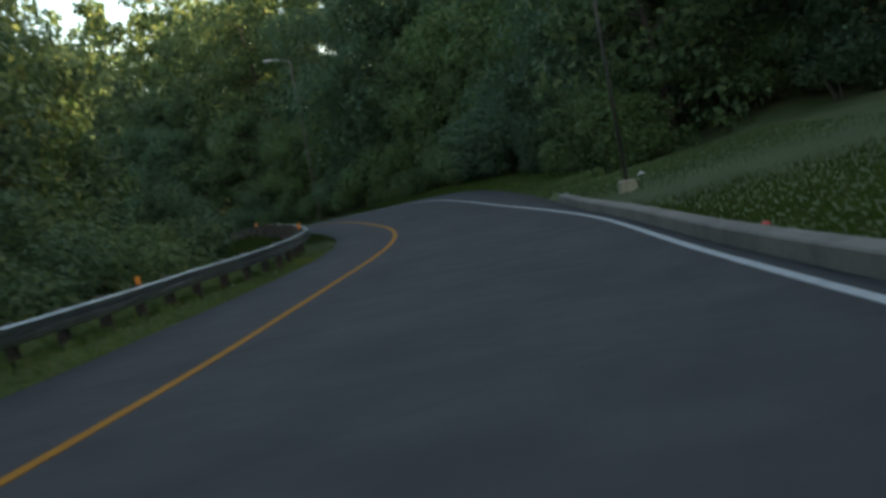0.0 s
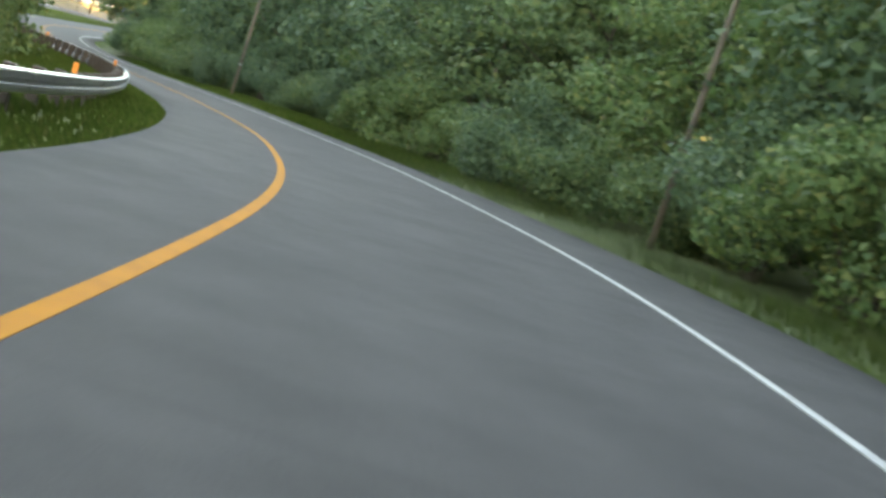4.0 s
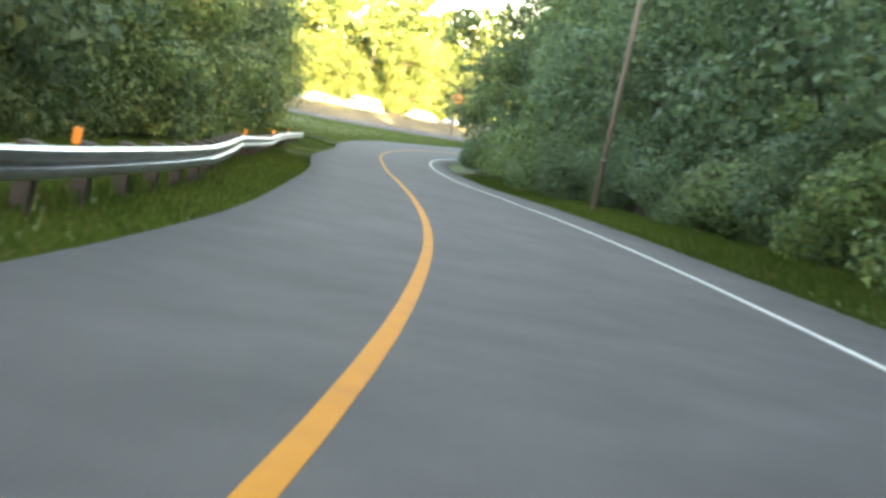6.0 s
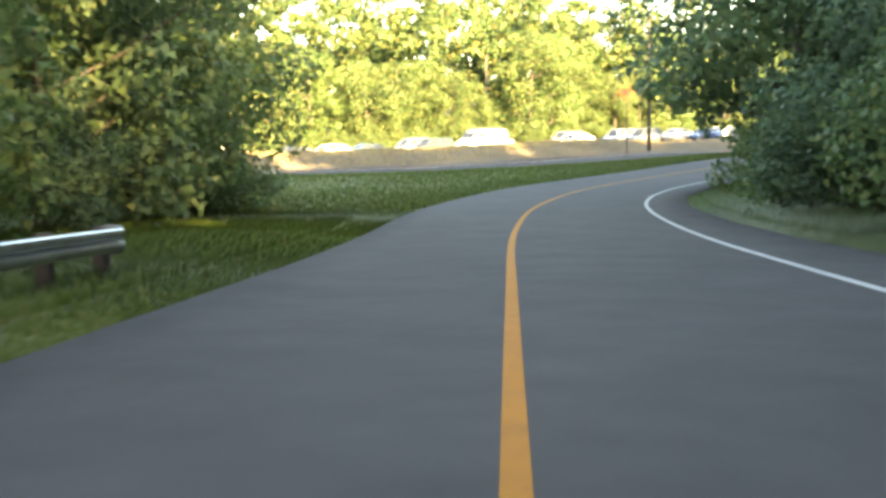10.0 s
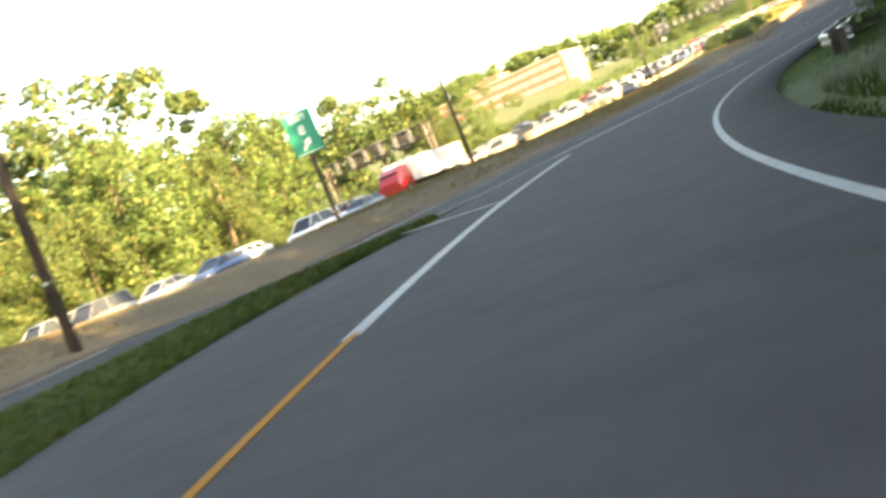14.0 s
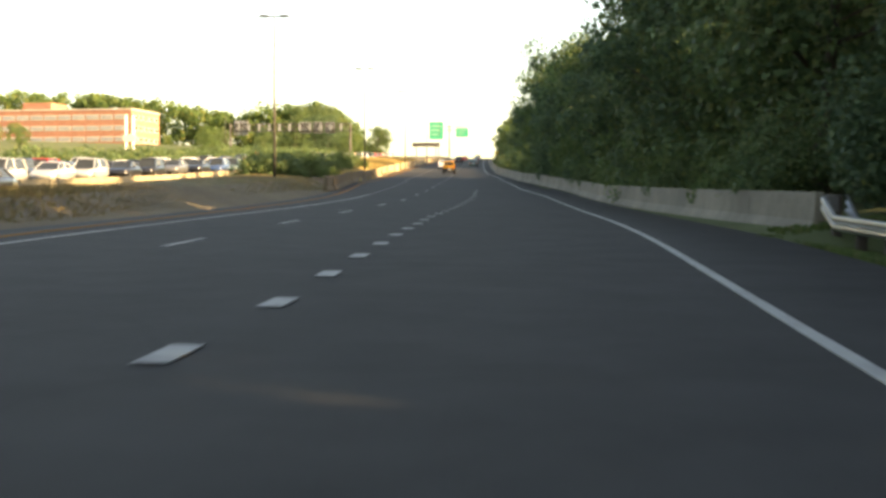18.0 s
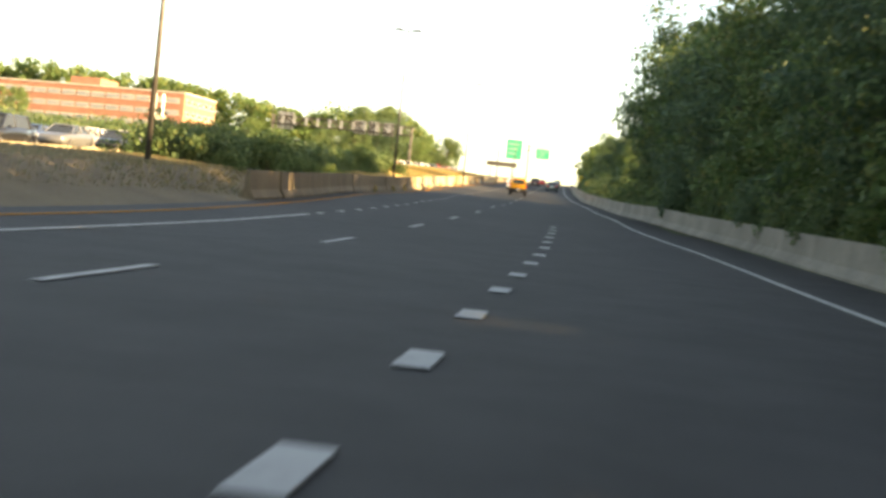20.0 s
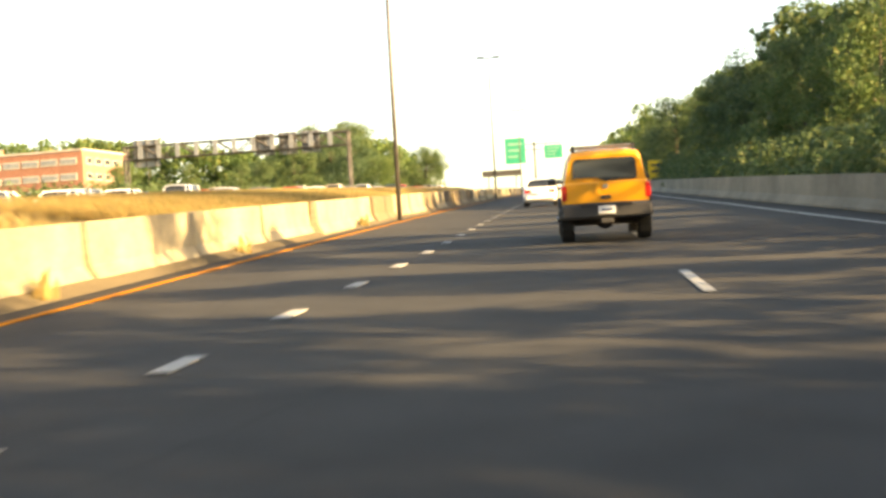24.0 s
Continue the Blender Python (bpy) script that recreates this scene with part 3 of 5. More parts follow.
# ---- trees and shrubs ----
def leaf_cloud(rng, clumps, per, size, spread, flat=0.75):
    """Many small leaf sprays gathered in clumps: centres with radii, a number each, and a leaf's length."""
    verts, faces = [], []
    centres = np.array([c[:3] for c in clumps])
    radii = np.array([c[3] for c in clumps])
    n = len(clumps) * per
    which = np.repeat(np.arange(len(clumps)), per)
    v = rng.normal(size=(n, 3))
    v /= np.linalg.norm(v, axis=1)[:, None]
    r = rng.uniform(0.35, 1.0, n) ** 0.5
    pos = centres[which] + v * (radii[which] * r)[:, None] * np.array([1, 1, flat]) * spread
    # leaves face outwards and up, with a good deal of chance
    nrm = v + rng.normal(size=(n, 3)) * 0.55 + np.array([0, 0, 0.35])
    nrm /= np.linalg.norm(nrm, axis=1)[:, None]
    side = np.cross(nrm, rng.normal(size=(n, 3)))
    side /= np.linalg.norm(side, axis=1)[:, None] + 1e-9
    tip = np.cross(nrm, side)
    ln = size * 1.1 * rng.uniform(0.6, 1.4, n)[:, None]
    wd = ln * rng.uniform(0.28, 0.46, n)[:, None]
    droop = nrm * ln * 0.18
    tri = np.stack([pos - tip * ln * 0.5 + side * wd, pos - tip * ln * 0.5 - side * wd, pos + tip * ln * 0.5 - droop], 1)
    m = Mesh()
    m.v = tri.reshape(-1, 3).tolist()
    m.f = [(3 * i, 3 * i + 1, 3 * i + 2) for i in range(n)]
    m.mi = [0] * n
    return m


def tree_model(seed, height, width, leaf, per, size, low=0.25, clump_count=46, lean=0.3):
    """A tree at the origin: tapered trunk, limbs, and a crown of clumps with gaps."""
    rng = np.random.default_rng(seed)
    root = thing("tree", "", "tree")
    trunk = Mesh()
    bend = rng.normal(size=2) * lean
    axis = [(bend[0] * t * t, bend[1] * t * t, height * 0.86 * t) for t in np.linspace(0, 1, 7)]
    r0 = 0.017 * height
    trunk.tube([(0, 0, -0.4)] + axis[1:], [r0 * 1.35] + [r0 * (1 - 0.85 * t) for t in np.linspace(0, 1, 7)[1:]], 8)
    clumps = []
    for i in range(clump_count):
        t = low + (1 - low) * (i + rng.uniform(0, 1)) / clump_count
        k = (t - low) / (1 - low)
        reach = width * 0.5 * (0.45 + 0.75 * math.sin(math.pi * min(0.95, 0.16 + 0.76 * k))) * rng.uniform(0.35, 1.05)
        a = rng.uniform(0, 2 * math.pi)
        c = (bend[0] * t * t + reach * math.cos(a), bend[1] * t * t + reach * math.sin(a), height * (t * 0.93 + 0.03))
        clumps.append((*c, width * rng.uniform(0.10, 0.2)))
        if i % 3 == 0:
            z0 = c[2] - reach * 0.55
            p0 = (bend[0] * t * t, bend[1] * t * t, max(height * 0.12, z0))
            mid = tuple((a_ + b_) / 2 + d_ for a_, b_, d_ in zip(p0, c, (0, 0, -0.05 * reach)))
            trunk.tube([p0, mid, c], [r0 * 0.32, r0 * 0.2, r0 * 0.06], 5)
    part("trunk", trunk, "bark", root, smooth=True)
    part("crown", leaf_cloud(rng, clumps, per, size, 1.25), leaf, root)
    return root


def shrub_model(seed, height, width, leaf, per, size, clump_count=16):
    rng = np.random.default_rng(seed)
    root = thing("shrub", "", "shrub")
    stems, clumps = Mesh(), []
    for i in range(clump_count):
        a, r = rng.uniform(0, 2 * math.pi), width * 0.5 * rng.uniform(0, 0.9) ** 0.6
        h = height * rng.uniform(0.15, 0.9) * (1 - 0.5 * (r / (width * 0.5)) ** 2)
        clumps.append((r * math.cos(a), r * math.sin(a), h, width * rng.uniform(0.16, 0.27)))
        if i % 3 == 0:
            stems.tube([(0.1 * math.cos(a), 0.1 * math.sin(a), -0.2), (r * 0.5 * math.cos(a), r * 0.5 * math.sin(a), h * 0.6), (r * math.cos(a), r * math.sin(a), h)], [0.04, 0.03, 0.012], 5)
    part("stem", stems, "bark", root)
    part("foliage", leaf_cloud(rng, clumps, per, size, 1.2), leaf, root)
    return root


TREES = {
    "tall": tree_model(11, 17.0, 9.0, "leaf", 240, 0.28, 0.16),
    "tall_b": tree_model(12, 15.0, 10.0, "leaf_blue", 240, 0.28, 0.14),
    "tall_c": tree_model(13, 19.0, 8.5, "leaf", 230, 0.30, 0.22),
    "round": tree_model(14, 11.0, 9.0, "leaf_vine", 252, 0.24, 0.06),
    "round_b": tree_model(15, 12.5, 8.0, "leaf", 240, 0.25, 0.08),
    "sunny": tree_model(16, 14.0, 9.5, "leaf_sunny", 192, 0.30, 0.06),
    "sunny_c": tree_model(18, 16.0, 9.0, "leaf_vine", 192, 0.31, 0.08),
}
SHRUBS = {
    "vine": shrub_model(21, 4.2, 5.0, "leaf_vine", 493, 0.144),
    "dark": shrub_model(22, 3.2, 4.2, "leaf", 464, 0.137),
    "blue": shrub_model(23, 5.5, 5.0, "leaf_blue", 493, 0.152),
    "sunny": shrub_model(24, 4.0, 5.5, "leaf_sunny", 319, 0.190),
    "scrub": shrub_model(26, 2.6, 3.4, "leaf_vine", 319, 0.114),
}
LABELS = {
    "tall": "tall broadleaf tree with a dense dark green crown",
    "tall_b": "broad tree with a bluish green crown",
    "tall_c": "high slender tree with a ragged green crown",
    "round": "vine-covered tree, green down to the ground",
    "round_b": "rounded mid-sized tree with dark green leaves",
    "sunny": "leafy tree with a yellow-green crown beyond the highway",
    "sunny_c": "green vine-hung tree on the far side of the highway",
    "back": "tall dark green tree deeper in the wood",
    "back_b": "bluish green tree deeper in the wood",
    "vine": "thick tangle of vines and brush at the roadside",
    "dark": "dark green bush at the edge of the wood",
    "blue": "tall bluish green bush at the edge of the wood",
    "sunny": "yellow-green brush beyond the highway",
    "scrub": "dry scrubby bush on the median bank",
}
rng = np.random.default_rng(5)
used = set()


def plant(kind, x, y, scale=1.0, group="", table=None, sink=0.15, z=None):
    table = table or TREES
    model = table[kind]
    z = gz(x, y) if z is None else z
    m = pose(x, y, z - sink, rng.normal() * 2.5, rng.normal() * 2.5, rng.uniform(0, 360))
    label = LABELS[kind] if table is TREES else {"sunny": "yellow-green brush beyond the highway"}.get(kind, LABELS[kind])
    if (id(table), kind) not in used:
        used.add((id(table), kind))
        ob = model
        ob.matrix_basis = m
    else:
        ob = copy_thing(model, m)
    ob.scale = [scale * rng.uniform(0.9, 1.1) for _ in range(2)] + [scale * rng.uniform(0.88, 1.12)]
    tagged(ob, label, "tree" if table is TREES else "shrub", group)
    return ob


def rank(points, kinds, scale, group, table=None, jitter=1.0):
    for x, y in points:
        k = kinds[rng.integers(len(kinds))]
        plant(k, x + rng.normal() * jitter, y + rng.normal() * jitter, scale * rng.uniform(0.8, 1.2), group, table)


def bulk_wood(name, spots, material_name, label, seed, height=17.0, leaves=84, size=0.6, spread=1.0):
    """Many trees that cannot be told apart, joined."""
    r = np.random.default_rng(seed)
    clumps = []
    spots = np.array(spots, float)
    base = ground_height(spots[:, 0], spots[:, 1])
    for (x, y), z in zip(spots, base):
        h, w = height * r.uniform(0.75, 1.2), r.uniform(3.0, 5.0) * spread
        for k in range(15):
            t = r.uniform(0.05, 1.0)
            a, q = r.uniform(0, 2 * math.pi), w * r.uniform(0.2, 1.0) * (0.5 + 0.6 * math.sin(math.pi * min(0.95, 0.2 + 0.75 * t)))
            clumps.append((x + q * math.cos(a), y + q * math.sin(a), z + h * t, w * r.uniform(0.28, 0.45)))
    return structure(name, leaf_cloud(r, clumps, leaves, size, 1.1), material_name, label, "woods", "stuff")


# the wood outside the long left bend
for s in np.arange(48, 214, 4.4):
    d0 = float(right_pave_at(s))
    p = along(s, d0 + 3.4 + rng.uniform(-0.4, 0.8))
    plant(["vine", "dark", "blue", "vine"][rng.integers(4)], p[0], p[1], rng.uniform(0.7, 1.15), "roadside brush", SHRUBS)
for s in np.arange(52, 200, 5.6):
    p = along(s, float(right_pave_at(s)) + 7.5 + rng.uniform(-1, 1.5))
    plant(["round", "round_b", "tall_b"][rng.integers(3)], p[0], p[1], rng.uniform(0.7, 1.0), "trees of the wood")
for s in np.arange(46, 216, 6.5):
    p = along(s, float(right_pave_at(s)) + 14 + rng.uniform(-1.5, 2.5))
    plant(["tall", "tall_b", "tall_c"][rng.integers(3)], p[0], p[1], rng.uniform(0.95, 1.25), "trees of the wood")
# back rows added for shade; those beside the start stay out of view
spots = []
for s in np.arange(-62, 205, 4.6):
    for d0 in (23, 31, 40, 50) + ((59, 67, 75) if s < 80 else ()):
        if s < 48 and d0 < 24:
            continue
        p = along(s, float(right_pave_at(s)) + d0 + (4 if s < 48 else 0) + rng.uniform(-3, 3))
        spots.append((p[0] + rng.uniform(-2, 2), p[1] + rng.uniform(-2, 2)))
bulk_wood("wood_outside_bend", spots, "leaf", "deep green wood on raised ground outside the bend, partly added for shade", 41, 28.0)
for s, d0, k, sc in ((176, 9, "tall_b", 1.0), (183, 11, "tall", 1.1), (190, 9.5, "tall_c", 1.05), (196, 12, "tall_b", 1.25), (203, 10, "tall", 1.1), (209, 12, "tall_c", 1.1), (214, 9, "tall_b", 1.0)):
    p = along(s, float(right_pave_at(s)) + d0)
    plant(k, p[0], p[1], sc, "trees of the wood")
plant("tall_b", -97.9, 217.8, 0.6, "trees of the wood")
plant("tall_b", -86.2, 195.9, 1.2, "trees of the wood")
plant("tall", -83.5, 190.0, 1.25, "trees of the wood")
# the wood behind the kerbed lawn at the start
for x, y in ((10, 66), (14, 60), (18, 54), (22, 47), (26, 40), (30, 33), (13, 72), (19, 66), (26, 56), (31, 47), (36, 40), (24, 66), (34, 58), (33, 24), (38, 30), (7, 76), (4, 84), (0, 92), (30, 14), (28, 2), (34, 8), (27, -10)):
    plant(["tall", "round", "tall_b", "round_b"][rng.integers(4)], x, y, rng.uniform(0.85, 1.15), "trees of the wood")
for x, y in ((9, 61), (13, 54), (16, 49), (19, 44), (21, 39), (24, 34), (26, 28), (27, 22), (6, 66), (4, 71), (11, 57), (15, 52), (23, 30), (28, 16)):
    plant(["vine", "dark", "blue"][rng.integers(3)], x, y, rng.uniform(0.8, 1.15), "roadside brush", SHRUBS)
# tall trees added out of view to shade the lawn and first stretch
for x, y, k, sc in ((21, -7, "tall", 1.2), (24, 3, "tall_b", 1.25), (29, -3, "tall", 1.3), (36, -8, "tall_c", 1.3), (33, -16, "tall_b", 1.3)):
    plant(k, x, y, sc, "trees of the wood")
for s in np.arange(26, 92, 7.0):
    p = along(s, float(left_pave_at(s)) - 15 + rng.uniform(-2, 2))
    plant(["tall", "tall_c", "tall_b"][rng.integers(3)], p[0], p[1], rng.uniform(0.85, 1.05), "trees inside the bend")
# the inside of the bend, behind the guardrail
for s in np.arange(-30, 62, 4.5):
    p = along(s, float(left_pave_at(s)) - 5.6 + rng.uniform(-1, 0.4))
    plant(["vine", "dark", "blue"][rng.integers(3)], p[0], p[1], rng.uniform(0.6, 0.95), "brush behind the guardrail", SHRUBS)
for s in np.arange(-30, 60, 6.0):
    p = along(s, float(left_pave_at(s)) - 11 + rng.uniform(-2, 1))
    plant(["round", "tall_b", "round_b"][rng.integers(3)], p[0], p[1], rng.uniform(0.7, 1.0), "trees inside the bend")
spots = []
for s in np.arange(-40, 178, 5.0):
    for d0 in (19, 27):
        p = along(s, float(left_pave_at(s)) - d0 + rng.uniform(-3, 2))
        spots.append((p[0], p[1]))
bulk_wood("wood_inside_bend", spots, "leaf_blue", "dense green wood inside the bend", 42, 21.0)
for s in np.arange(108, 180, 4.2):
    p = along(s, float(left_pave_at(s)) - 8.0 + rng.uniform(-1, 1))
    plant(["round", "round_b", "tall_b"][rng.integers(3)], p[0], p[1], rng.uniform(0.62, 0.9), "trees inside the bend")
for s in np.arange(104, 181, 4.0):
    p = along(s, float(left_pave_at(s)) - 6.2 + rng.uniform(-0.6, 0.4))
    plant(["dark", "vine", "blue"][rng.integers(3)], p[0], p[1], rng.uniform(0.6, 0.95), "brush behind the guardrail", SHRUBS)
for s in np.arange(112, 178, 5.0):
    p = along(s, float(left_pave_at(s)) - 13.0 + rng.uniform(-1, 1))
    plant(["tall", "tall_b", "tall_c"][rng.integers(3)], p[0], p[1], rng.uniform(0.7, 0.95), "trees inside the bend")
for x, y, k, sc in ((-86, 155, "round", 0.8), (-89, 160, "round_b", 0.9), (-93, 164, "round", 0.85), (-94, 158, "tall_b", 0.8), (-97, 169, "round_b", 0.8), (-99, 163, "tall", 0.75), (-102, 170, "round", 0.75), (-92, 152, "tall", 0.8)):
    plant(k, x, y, sc, "trees inside the bend")
for x, y in ((-91, 164), (-95, 169), (-98, 173), (-88, 159.5), (-101, 175)):
    plant(["dark", "blue"][rng.integers(2)], x, y, rng.uniform(0.6, 0.8), "brush behind the guardrail", SHRUBS)
# the wood on the outer side of the highway, high at first, then low and broken
for y in np.arange(205, 441, 5.6):
    x0 = float(right_line(y)) + (10.5 if y < 330 else 6.8) + max(0, 250 - y) * 0.25
    plant(["round", "tall_b", "tall", "round_b"][rng.integers(4)], x0 + rng.uniform(-0.7, 1.2), y, rng.uniform(0.8, 1.0) * (1.25 if y < 300 else 1.0 if y < 375 else 0.8), "trees beside the highway")
for y, off, k, sc in ((396, 8.5, "round_b", 0.95), (403, 8.0, "round", 1.05), (411, 8.5, "round_b", 0.95), (421, 7.0, "round", 1.1), (429, 6.8, "tall_b", 0.9), (437, 6.6, "round_b", 1.1)):
    plant(k, float(right_line(y)) + off, y, sc, "trees beside the highway")
spots = [(float(right_line(y)) + d0 + max(0, 250 - y) * 0.3 + rng.uniform(-2, 2), y) for y in np.arange(300, 438, 4.2) for d0 in (14, 20, 27, 35)]
bulk_wood("wood_beside_highway", spots, "leaf", "dark green wood beside the highway", 43, 13.0)
spots = [(float(right_line(y)) + d0 + max(0, 250 - y) * 0.3 + rng.uniform(-2, 2), y) for y in np.arange(196, 300, 4.2) for d0 in (15, 22, 30, 38)]
bulk_wood("wood_beside_highway", spots, "leaf", "tall dark green wood where the ramp joins the highway", 46, 21.0)
for y in np.arange(215, 438, 5.0):
    x0 = float(right_line(y)) + (7.0 if y < 330 else 4.6) + max(0, 250 - y) * 0.25
    plant(["vine", "dark", "blue"][rng.integers(3)], x0 + rng.uniform(-0.3, 0.5), y, rng.uniform(0.6, 0.9), "brush beside the highway", SHRUBS)
for y, off, sc in ((445, 7.5, 0.7), (450, 7.0, 0.62), (456, 8.0, 0.6), (463, 7.5, 0.58), (470, 9.0, 0.6), (477, 8.5, 0.55), (484, 10.0, 0.62), (493, 9.0, 0.55), (500, 10.5, 0.62), (508, 9.5, 0.5), (517, 10.5, 0.62), (526, 9.5, 0.6), (534, 11.0, 0.7)):
    plant(["round", "round_b", "sunny_c"][rng.integers(3)], float(right_line(y)) + off, y, sc, "low trees behind the wall")
for y in np.arange(545, 700, 8.0):
    plant(["tall", "round", "tall_b", "round_b"][rng.integers(4)], float(right_line(y)) + 10.5 + rng.uniform(-1.0, 3), y, rng.uniform(0.55, 0.75), "trees beside the highway")
spots = [(float(right_line(y)) + d0 + rng.uniform(-3, 3), y) for y in np.arange(545, 880, 7.0) for d0 in (12, 20, 28) if y > 700 or d0 > 12]
bulk_wood("wood_far_right", spots, "leaf_vine", "green wood along the far right of the highway", 44, 12.5)
spots = [(float(right_line(y)) + d0 + rng.uniform(-2, 2), y) for y in np.arange(508, 560, 4.5) for d0 in (17, 23, 30)]
bulk_wood("wood_far_right", spots, "leaf", "dark green wood behind the outer wall", 51, 13.0)
# the sunlit wood beyond the opposite carriageway
for y in np.arange(70, 388, 6.0):
    if 322 < y < 374:  # open ground in front of the sign gantry
        continue
    x0 = float(lane_line(y)) - 53
    plant(["sunny", "sunny_c", "sunny"][rng.integers(3)], x0 + rng.uniform(-2, 2), y, rng.uniform(0.6, 1.0) * (1.0 if y < 330 else 0.82), "sunlit trees")
spots = [(float(lane_line(y)) - d0 + rng.uniform(-3, 3), y) for y in np.arange(60, 330, 5.5) for d0 in (63, 72, 82, 92, 103)]
bulk_wood("sunlit_wood", spots, "leaf_sunny", "tall yellow-green wood beyond the highway", 45, 19.0)
spots = [(float(lane_line(y)) - d0 + rng.uniform(-3, 3), y) for y in np.arange(330, 392, 5.5) for d0 in (63, 72, 82) if y > 374 or d0 > 75]
bulk_wood("sunlit_wood", spots, "leaf_sunny", "lower yellow-green wood beyond the highway", 47, 14.5)
for y in np.arange(60, 410, 5.0):
    x0 = float(lane_line(y)) - 47.5
    plant("sunny", x0 + rng.uniform(-0.8, 0.8), y, rng.uniform(0.55, 0.85), "sunlit brush", SHRUBS)

spots = [(float(lane_line(y)) - 49.5 + rng.uniform(-2.5, 2.5), y) for y in np.arange(405, 720, 3.2)]
bulk_wood("brush_line", spots, "leaf", "low green brush along the far edge of the opposite carriageway", 48, 2.2, 60, 0.3)


# ---- kerb and verge at the start ----
kerb = thing("kerb", "weathered concrete kerb beside the kerbed lawn", "kerb", kind="structure")
for s in np.arange(-60, 42, 3.0):
    m = Mesh()
    rows = []
    for q in np.linspace(s + 0.01, s + 2.985, 4):
        d = float(right_pave_at(q)) - 0.05
        flare = max(0.0, (q - 38) / 6)
        rows.append([along(q, d + 0.5 * flare**2, -0.1), along(q, d + 0.02 + 0.5 * flare**2, 0.21 * (1 - 0.5 * flare)), along(q, d + 0.05 + 0.5 * flare**2, 0.235 * (1 - 0.4 * flare)),
                     along(q, d + 0.33 + 0.5 * flare**2, 0.245 * (1 - 0.4 * flare)), along(q, d + 0.36 + 0.5 * flare**2, -0.1)])
    m.loft(rows, True, True)
    part("kerb_stone", m, "concrete_dark", kerb)


# ---- guardrails ----
def w_beam(points):
    """A W-beam rail lofted along points (its lower edge), facing the side given by the run's right."""
    prof = [(0.0, 0.0), (0.055, 0.010), (0.072, 0.03), (0.077, 0.075), (0.072, 0.118), (0.02, 0.148), (0.02, 0.162), (0.072, 0.192), (0.077, 0.235), (0.072, 0.282), (0.055, 0.30), (0.0, 0.31)]
    p = np.array(points, float)
    t = np.gradient(p[:, :2], axis=0)
    t /= np.linalg.norm(t, axis=1)[:, None]
    rings = []
    for a, b in zip(p, t):
        n = np.array([b[1], -b[0]])
        ring = [(a[0] + n[0] * u, a[1] + n[1] * u, a[2] + v) for u, v in prof] + [(a[0] + n[0] * (u - 0.012), a[1] + n[1] * (u - 0.012), a[2] + v) for u, v in prof[::-1]]
        rings.append(ring)
    return Mesh().loft(rings, True, True)


def guardrail(label, at, s0, s1, flip, reflectors=(), double=False, step=1.905):
    """at(s, back, lift) gives a point of the run; back is metres behind the rail's face."""
    root = thing("guardrail", label, "guardrail")
    n = int((s1 - s0) / (2 * step))
    for i in range(n):
        a, b = s0 + 2 * step * i, s0 + 2 * step * (i + 1) + 0.1
        pts = [at(q, -0.006 * (i % 2), 0.40) for q in np.linspace(a, b, 5)]
        part("beam", w_beam(pts if flip else pts[::-1]), "galvanised", root)
        if double:
            back = [at(q, 0.42, 0.40) for q in np.linspace(a, b, 5)]
            part("beam", w_beam(back[::-1] if flip else back), "galvanised", root)
    for i in range(2 * n + 1):
        s = s0 + step * i + 0.1
        c, e = at(s, 0.10, 0.0), at(s, 0.25, 0.0)
        ux, uy = e[0] - c[0], e[1] - c[1]
        L = math.hypot(ux, uy)
        m = Mesh().box((-0.09, -0.09, -0.35), (0.09, 0.09, 0.72), bevel=0.012)
        m.box((-0.17, -0.06, 0.42), (-0.092, 0.06, 0.70))
        part("post", m, "post_wood", root, m=Matrix.Translation(e) @ Matrix.Rotation(math.atan2(uy / L, ux / L), 4, "Z"))
    for s in reflectors:
        q = at(s, 0.2, 0.72)
        m = Mesh().box((-0.045, -0.012, -0.02), (0.045, 0.012, 0.16), bevel=0.008)
        part("reflector", m, "orange_plastic", root, "orange plastic delineator", m=Matrix.Translation(q) @ Matrix.Rotation(radians(heading(s)), 4, "Z"))
    end = at(s1, 0.12, 0.38)
    m = Mesh().box((-0.10, -0.03, -0.02), (0.16, 0.10, 0.36), bevel=0.02)
    part("end_piece", m, "rail_back", root, m=Matrix.Translation(end) @ Matrix.Rotation(radians(heading(s1)), 4, "Z"))
    return root


rail_off = keyed((-60, -8.0), (16, -7.2), (27, -6.4), (33, -5.4), (36, -5.0), (42, -4.5), (55, -4.5), (70, -5.0), (82, -5.0), (99, -4.6), (110, -4.25), (119, -4.5), (131, -5.4), (147, -5.25), (163, -5.05), (180, -4.9))
rail_lift = keyed((0, 0.07), (24, 0.05), (60, 0.0), (92, -0.1), (106, -0.08), (119, -0.04), (131, 0.03), (163, 0.05), (180, 0.04))


def left_run(s, back, lift):
    d = float(rail_off(s)) - back
    x, y, z = along(s, d)
    return (x, y, z - (0.10 if s < 60 else 0.03) + lift + float(rail_lift(s)))


guardrail("galvanised W-beam guardrail on dark wooden posts inside the bend", left_run, -58, 140.15, True, (-20, 4, 24, 44, 66, 88, 111, 134))
guardrail("galvanised W-beam guardrail end section on dark wooden posts", lambda s, back, lift: left_run(s, back + 0.06, lift - 0.03), 140.4, 178.55, True, (156, 170))
right_rail_x = keyed((236, -101.6), (242, -102.6), (265, -103.1), (290, -101.1), (322, -100.3))


def right_run(y, back, lift):
    x = float(right_rail_x(y)) + back
    return (x, y, gz(x, y) + lift)


